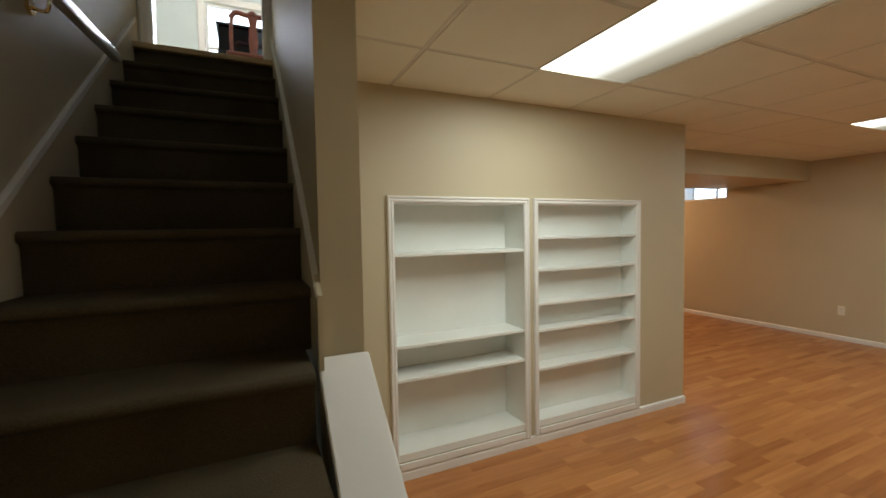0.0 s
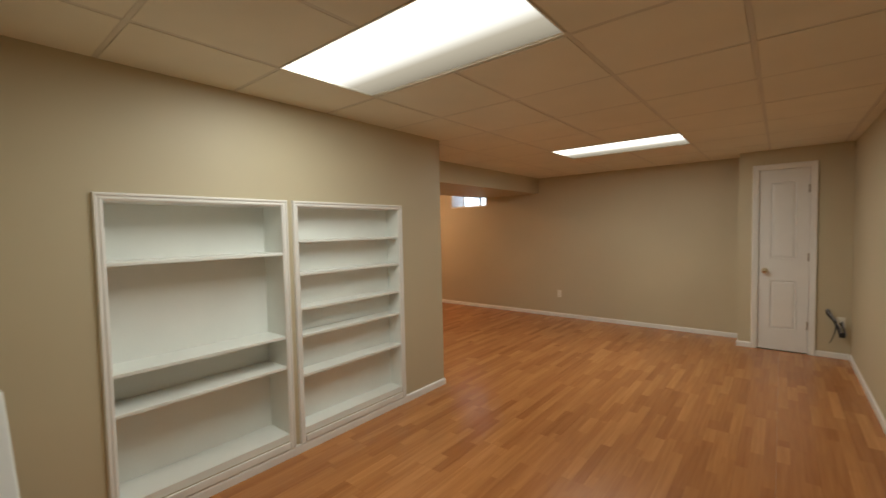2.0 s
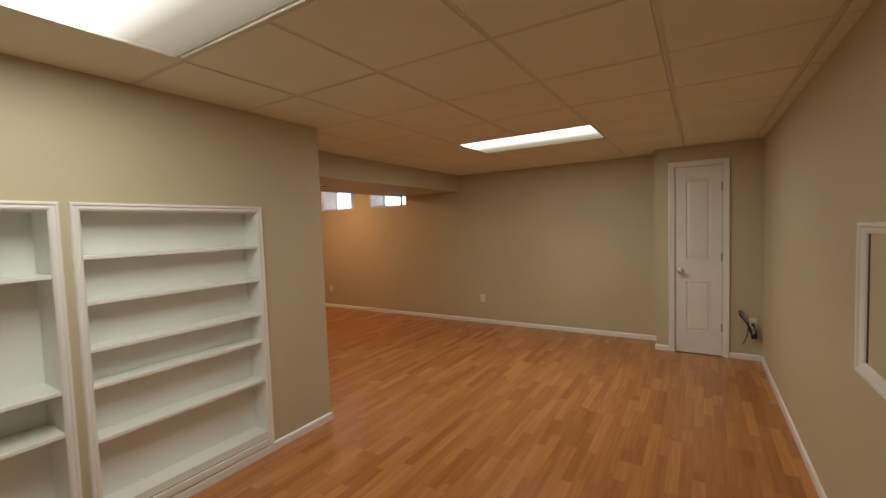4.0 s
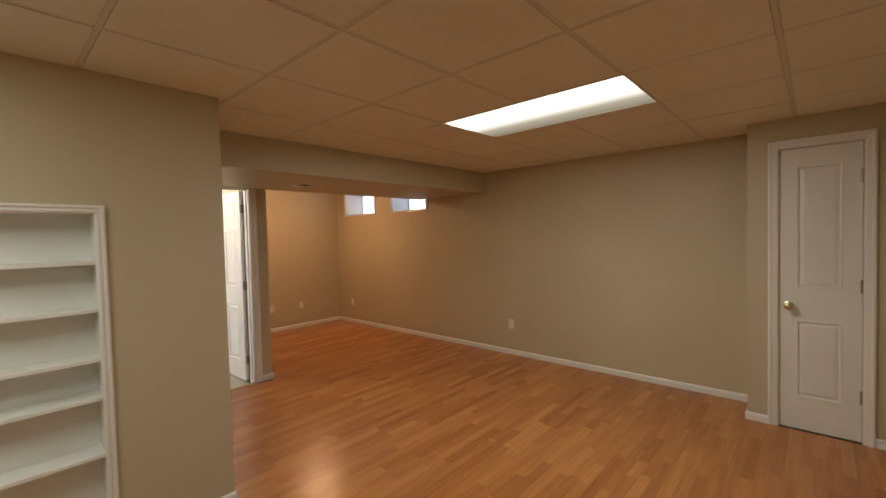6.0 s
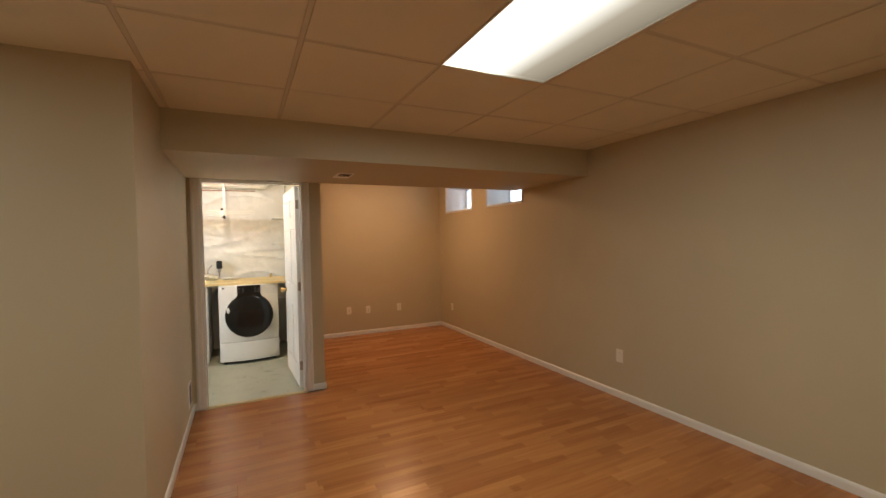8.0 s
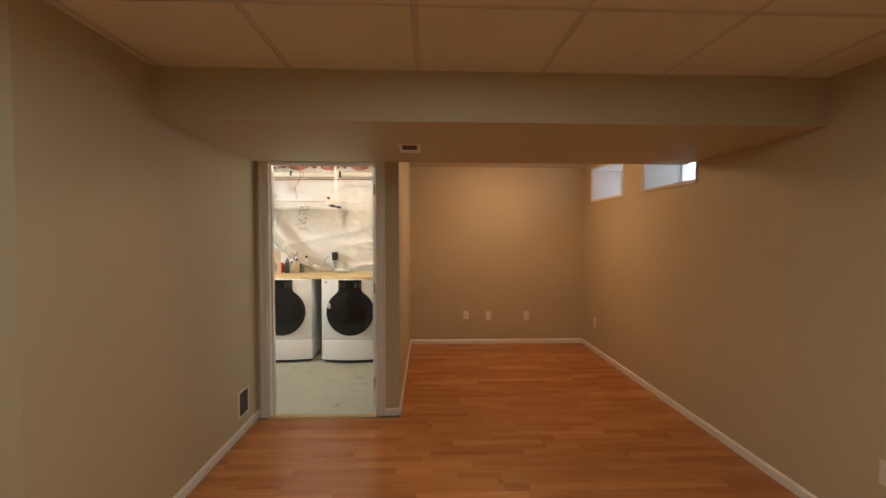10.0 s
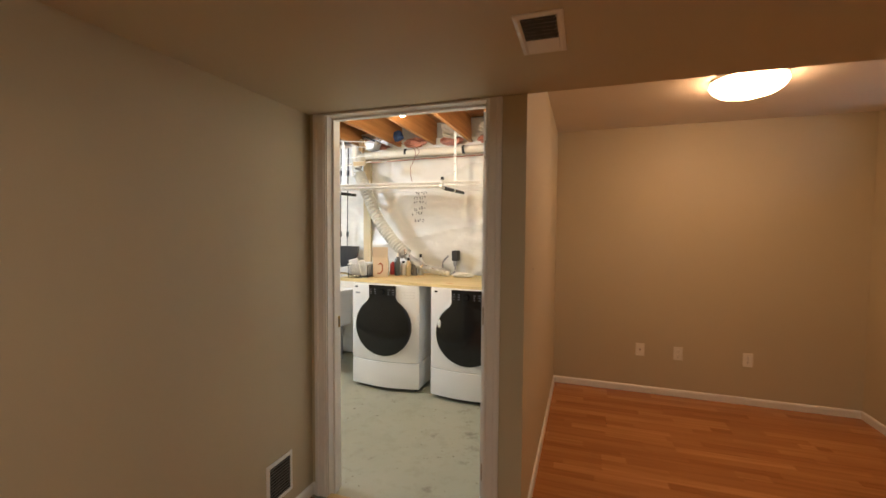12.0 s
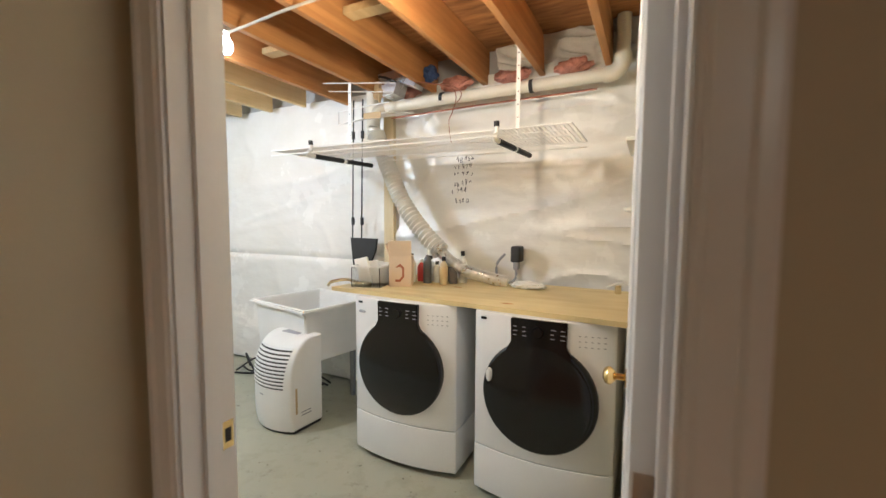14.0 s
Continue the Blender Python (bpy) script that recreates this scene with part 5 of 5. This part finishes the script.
ply = thing("plywood_worktop", "raw plywood sheet laid over both machines", "worktop")
bm = prism([(2.55, 5.87), (4.29, 5.735), (4.345, 6.55), (2.66, 6.60)], 0.934, 0.958, "z")
part("sheet", bm, PLY, ply)
for x, y in ((3.25, 6.22), (3.68, 5.88)):
    part("knot", lathe([(0.022, 0), (0.018, 0.0008), (0, 0.0008)], 14, Matrix.Translation((x, y, 0.958)) @ Matrix.Diagonal((1.6, 0.6, 1, 1))), JOIST, ply, "dark wood knot")
TOP = 0.958

# dryer hose: ribbed vinyl, then foil
hose = thing("dryer_hose", "ribbed white dryer hose ending in foil duct", "duct")
part("ribbed_hose", tube([(2.50, 6.42, 2.00), (2.55, 6.42, 1.88), (2.64, 6.40, 1.70), (2.75, 6.38, 1.50), (2.91, 6.36, 1.31), (3.07, 6.35, 1.165)], 0.056, 18, rings=15, ripple=0.008, per=1), DUCTW, hose, smooth=False)
part("foil_duct", tube([(3.05, 6.35, 1.18), (3.15, 6.35, 1.10), (3.30, 6.36, 1.03), (3.52, 6.40, 0.985)], 0.038, 14, rings=14, ripple=0.0015), FOIL, hose, "crumpled foil duct")
part("clamp", add_cyl(bmesh.new(), (3.035, 6.35, 1.195), (3.07, 6.35, 1.165), 0.058, n=18), FOIL, hose, "metal hose clamp")

pl = thing("power_plug", "large black dryer plug with grey cable", "plug")
part("plug_body", box(3.500, 3.565, 6.50, 6.60, 1.10, 1.205, 0.012, 3), BLACKRUB, pl, smooth=True)
part("strain_relief", box(3.515, 3.55, 6.51, 6.56, 1.05, 1.105, 0.008), GREYPL, pl, "grey strain relief")
part("cable", tube([(3.53, 6.535, 1.06), (3.53, 6.53, 1.0), (3.50, 6.50, 0.965), (3.42, 6.51, 0.975), (3.40, 6.53, 1.08), (3.45, 6.55, 1.15)], 0.009, 8, rings=5), GREYPL, pl, smooth=True)

bag = thing("hanging_bag", "flat black bag hanging on dark straps", "bag")
part("pouch", prism([(2.175, 1.228), (2.425, 1.225), (2.41, 1.13), (2.36, 1.02), (2.20, 0.99)], 6.52, 6.545, "y"), BLACKRUB, bag)
for x in (2.20, 2.288):
    st = part("strap", tube([(x, 6.515, 1.22), (x + 0.002, 6.52, 1.5), (x + 0.001, 6.53, 1.85), (x, 6.545, 2.30)], 0.0055, 6, rings=3), BLACKRUB, bag)
    for z in (2.03, 1.36):
        part("buckle", box(x - 0.010, x + 0.012, 6.512 if z < 2 else 6.526, 6.532 if z < 2 else 6.546, z - 0.03, z + 0.03, 0.004), BLACKRUB, st)

binb = thing("plastic_bin", "clear plastic bin holding white paper packets", "bin", at=(2.735, 6.06, TOP), turn=12)
bm = bmesh.new()
add_box(bm, -0.095, 0.095, -0.13, 0.13, 0.0, 0.004)
for q in ((-0.095, -0.091, -0.13, 0.13), (0.091, 0.095, -0.13, 0.13), (-0.091, 0.091, -0.13, -0.126), (-0.091, 0.091, 0.126, 0.13)):
    add_box(bm, *q, 0.004, 0.125)
part("tub", bm, BINCLEAR, binb)
part("rim", moulding([(-0.10, -0.135), (0.10, -0.135), (0.10, 0.135), (-0.10, 0.135)], [(0, 0), (0, 0.008), (0.010, 0.008), (0.010, 0)], lambda u, v, hh: (u, v, 0.124 + hh), True), PLAST, binb)
for i in range(4):
    pk = thing("paper_packet", "white paper packet standing in the bin", "packet", "packets in the bin")
    pk.matrix_world = pose(2.70 + 0.03 * i, 6.08 + 0.035 * i, TOP + 0.006, 0, -14 + 7 * i, 12 + 9 * i)
    part("packet", box(-0.045, 0.045, -0.012, 0.012, 0, 0.17 - 0.022 * i, 0.004), PAPER, pk)
cbx = thing("cardboard_box", "open upright cardboard carton with red-brown print", "box", at=(2.905, 6.12, TOP), turn=24)
bm = bmesh.new()
for q in ((-0.07, -0.066, -0.06, 0.06), (0.066, 0.07, -0.06, 0.06), (-0.066, 0.066, -0.06, -0.056), (-0.066, 0.066, 0.056, 0.06)):
    add_box(bm, *q, 0.0, 0.19)
add_box(bm, -0.066, 0.066, -0.056, 0.056, 0, 0.004)
part("carton", bm, CARTON, cbx)
part("flap", box(-0.07, 0.07, -0.003, 0.003, 0, 0.10, m=pose(0, -0.058, 0.19, 12, 0, 0)), CARTON, cbx)
part("flap", box(-0.06, 0.06, -0.003, 0.003, 0, 0.08, m=pose(-0.068, 0, 0.19, 0, -20, 0) @ pose(0, 0, 0, 0, 0, 90)), CARTON, cbx)
o = [(-0.03, 0.03), (0.0, 0.03), (0.025, 0.06), (0.025, 0.12), (0.0, 0.145), (-0.03, 0.12), (-0.018, 0.12), (0.0, 0.125), (0.012, 0.11), (0.012, 0.065), (-0.005, 0.045), (-0.03, 0.045)]
part("printed_mark", prism(o, -0.0615, -0.0602, "y"), PRINT, cbx, "red-brown printed mark")
BOTTLE = [((0.80, 0.78, 0.72), 0.19), ((0.55, 0.06, 0.05), 0.15), ((0.75, 0.77, 0.80), 0.17), ((0.10, 0.11, 0.12), 0.22), ((0.78, 0.76, 0.70), 0.14), ((0.12, 0.12, 0.13), 0.20), ((0.62, 0.50, 0.30), 0.18), ((0.16, 0.15, 0.15), 0.16), ((0.70, 0.70, 0.66), 0.21)]
for i, (c, hgt) in enumerate(BOTTLE):
    bt = thing("bottle", ("red" if i == 1 else "amber" if i == 6 else "dark" if i in (3, 5, 7) else "white") + " plastic bottle standing on plywood", "bottle", "bottles behind the box")
    bt.matrix_world = pose(2.885 + 0.040 * i, 6.33 + 0.062 * (i % 3), TOP)
    mt = surface("bottle plastic", c, 0.35, 0.05, 20, 90, 0)
    part("bottle_body", lathe([(0, 0), (0.026, 0), (0.028, 0.01), (0.028, hgt * 0.62), (0.022, hgt * 0.74), (0.010, hgt * 0.82), (0.010, hgt * 0.86), (0, hgt * 0.86)], 18), mt, bt, smooth=True)
    part("bottle_cap", lathe([(0.0125, hgt * 0.85), (0.0125, hgt), (0, hgt)], 14), PAPER if i % 2 else BLACKRUB, bt, smooth=True)
poly_bundle((3.66, 6.36, TOP + 0.022), 0.10, 0.05, 0.022, 9, "crumpled clear plastic bag lying on plywood")
tp = thing("faucet", "bent chrome faucet over the laundry tub", "faucet")
part("spout", tube([(2.66, 6.02, 0.965), (2.62, 5.93, 1.0), (2.56, 5.86, 0.99), (2.54, 5.85, 0.965)], 0.010, 10, rings=5), NICKEL, tp, smooth=True)
part("fitting", box(2.64, 2.74, 5.98, 6.03, 0.956, 0.98, 0.006), NICKEL, tp)
hb = thing("hose_bib", "small brass and white valves by plywood", "valve")
part("valve_body", cyl((4.16, 6.44, TOP), (4.16, 6.44, TOP + 0.05), 0.018, n=14), NICKEL, hb, smooth=True)
part("valve_handle", tube([(4.10, 6.42, TOP + 0.03), (4.16, 6.42, TOP + 0.06), (4.22, 6.43, TOP + 0.05)], 0.008, 8, rings=4), PLAST, hb, smooth=True)

# ---- laundry tub and portable air unit ----
tub = thing("laundry_tub", "white moulded plastic laundry tub on legs", "laundry tub", at=(1.995, 6.285, FL), turn=-12)


def basin(w, d, z0, z1, taper, t):
    bm = bmesh.new()
    rings = []
    for z, o in ((z0, taper), (z1 - 0.03, 0.012), (z1 - 0.03, -0.022), (z1, -0.022), (z1, 0.02), (z1 - 0.03, 0.026), (z0 + t, taper + t)):
        rings.append([bm.verts.new((sx * (w / 2 - o), sy * (d / 2 - o), z)) for sx, sy in ((-1, -1), (1, -1), (1, 1), (-1, 1))])
    for a, b in zip(rings, rings[1:]):
        for i in range(4):
            bm.faces.new((a[i], a[(i + 1) % 4], b[(i + 1) % 4], b[i]))
    bm.faces.new(rings[0])
    bm.faces.new(rings[-1])
    bmesh.ops.recalc_face_normals(bm, faces=bm.faces)
    bmesh.ops.bevel(bm, geom=list(bm.edges), offset=0.008, segments=2, affect="EDGES")
    return bm


part("basin", basin(0.68, 0.60, 0.39, 0.775, 0.03, 0.012), PLAST, tub, smooth=True)
for sx in (-1, 1):
    for sy in (-1, 1):
        part("leg", prism([(sx * 0.235, 0), (sx * 0.205, 0), (sx * 0.195, 0.45), (sx * 0.245, 0.45)], sy * 0.20 - 0.012, sy * 0.20 + 0.012, "y"), GREYPL, tub)
part("drain", tube([(0, 0, 0.43), (0, 0, 0.34), (0.04, 0.05, 0.30), (0.06, 0.14, 0.34), (0.06, 0.30, 0.34)], 0.022, 12, rings=4), PVC, tub, smooth=True)

ac = thing("portable_air_unit", "white portable air unit with louvred curved front", "air conditioner", at=(2.118, 5.715, FL), turn=-5)
AW, AH, AD = 0.38, 0.61, 0.31


def ac_front(x, z):
    """Front surface of the unit: bowed across and rolled back towards the top."""
    u = max(0.0, (z - 0.34) / (AH - 0.34))
    return 0.055 * (2 * x / AW) ** 2 + 0.19 * (1 - math.sqrt(max(0.0, 1 - u * u)))


def ac_body():
    bm = bmesh.new()
    zs = [0.02 + (0.32 * k / 6) for k in range(7)] + [0.34 + (AH - 0.34) * math.sin(radians(90 * k / 12)) for k in range(1, 13)]
    cols = []
    for i in range(17):
        x = AW * (i / 16 - 0.5)
        line = [(ac_front(x, z) + (0.02 * (1 - z / 0.10) if z < 0.10 else 0), z) for z in zs] + [(AD, AH), (AD, 0.02)]
        cols.append([bm.verts.new((x, y, z)) for y, z in line])
    n = len(cols[0])
    for a, b in zip(cols, cols[1:]):
        for j in range(n):
            bm.faces.new((a[j], b[j], b[(j + 1) % n], a[(j + 1) % n]))
    bm.faces.new(cols[0])
    bm.faces.new(cols[-1][::-1])
    bmesh.ops.recalc_face_normals(bm, faces=bm.faces)
    es = [e for e in bm.edges if all(abs(abs(v.co.x) - AW / 2) < 1e-5 for v in e.verts)]
    bmesh.ops.bevel(bm, geom=es, offset=0.012, segments=3, affect="EDGES", profile=0.5)
    return bm


def ac_strip(x0, x1, z0, z1, proud):
    """A thin strip that follows the curved front."""
    bm = bmesh.new()
    rows = []
    for i in range(13):
        x = x0 + (x1 - x0) * i / 12
        rows.append([bm.verts.new((x, ac_front(x, z) - d, z)) for z, d in ((z0, proud), (z1, proud), (z1, -0.006), (z0, -0.006))])
    for p, q in zip(rows, rows[1:]):
        for j in range(4):
            bm.faces.new((p[j], q[j], q[(j + 1) % 4], p[(j + 1) % 4]))
    bm.faces.new(rows[0])
    bm.faces.new(rows[-1][::-1])
    bmesh.ops.recalc_face_normals(bm, faces=bm.faces)
    return bm


part("body", ac_body(), PLAST, ac, smooth=True)
part("base_skid", prism([(-0.18 + 0.36 * i / 12, 0.030 + 0.05 * (i / 6 - 1) ** 2) for i in range(13)] + [(0.18, AD - 0.01), (-0.18, AD - 0.01)], 0.0, 0.021, "z"), BLACKRUB, ac, "dark base skid")
for i in range(11):
    z = 0.300 + 0.0232 * i
    xr = 0.140 + 0.0015 * i
    part("louvre_gap", ac_strip(-0.172, xr, z, z + 0.010, 0.0008), DARKSLOT, ac, "dark gap between louvres")
    part("louvre", ac_strip(-0.174, xr + 0.002, z + 0.0105, z + 0.0205, 0.0045), PLAST, ac)
part("control_strip", box(-0.09, 0.07, 0.205, 0.275, AH - 0.003, AH + 0.003, 0.002), GREYPL, ac, "grey control strip")
part("badge", ac_strip(-0.06, -0.02, 0.245, 0.252, 0.0015), GREYPL, ac)
part("side_label", box(AW / 2 - 0.001, AW / 2 + 0.0012, 0.085, 0.100, 0.13, 0.30), CARD, ac, "tan side label")
for z in (0.105, 0.125):
    part("side_mark", box(AW / 2 - 0.001, AW / 2 + 0.0012, 0.13, 0.21, z, z + 0.007), GREYPL, ac)

cords = thing("extension_lead", "tangled dark cords lying by the sheeted wall", "cord tangle")
for i in range(4):
    rnd = random.Random(40 + i)
    pts = [(1.0 + 0.16 * j + rnd.uniform(-0.05, 0.05), 6.40 + rnd.uniform(-0.10, 0.12), FL + 0.012 + (0.18 * rnd.random() if j % 2 and i < 2 else 0.0)) for j in range(7)]
    part("cord", tube(pts, 0.008, 8, rings=5), BLACKRUB, cords, smooth=True)


# ---- laminate boards ----
AREA_Y[0] = 0.0
def laminate_floor():
    """Boards 0.193 m wide along x, staggered; each board is an object, cut at the walls."""
    fl = tagged(new("floor"), "honey oak three-strip laminate floor", "floor", kind="structure")
    wdt, lng, gap = 0.193, 1.29, 0.0003
    zones = [(XSL, XSR, YS, 0.19), (XSR, XSW, YS, 0.42), (XSW, XB, YS, YB), (XB, XC, YS, YD - 0.0), (XC, XE, YC, YD), (XP, XE, YD, YN)]
    cache = {}
    rnd = random.Random(11)
    rows = []
    y = YS
    while y < YN:
        rows.append((y, min(y + wdt, YN)))
        y += wdt
    for r, (a, b) in enumerate(rows):
        mid = (a + b) / 2
        spans = sorted((z[0], z[1]) for z in zones if z[2] < mid < z[3])
        if not spans:
            continue
        merged = [list(spans[0])]
        for s in spans[1:]:
            if s[0] <= merged[-1][1] + 1e-6:
                merged[-1][1] = max(merged[-1][1], s[1])
            else:
                merged.append(list(s))
        shift = (r * 0.43 + rnd.uniform(-0.08, 0.08)) % lng
        for lo, hi in merged:
            x = lo - shift
            while x < hi:
                x0, x1 = max(x, lo), min(x + lng, hi)
                if x1 - x0 > 0.01:
                    key = (round(x1 - x0, 4), round(b - a, 4))
                    if key not in cache:
                        bm = bmesh.new()
                        add_box(bm, gap, key[0] - gap, gap, key[1] - gap, -0.0135, 0.0)
                        me = bpy.data.meshes.new("plank")
                        bm.to_mesh(me)
                        bm.free()
                        me.materials.append(LAM)
                        cache[key] = me
                    ob = new("plank", cache[key])
                    ob.location = (x0, a, 0)
                    ob.parent = fl
                x += lng


laminate_floor()
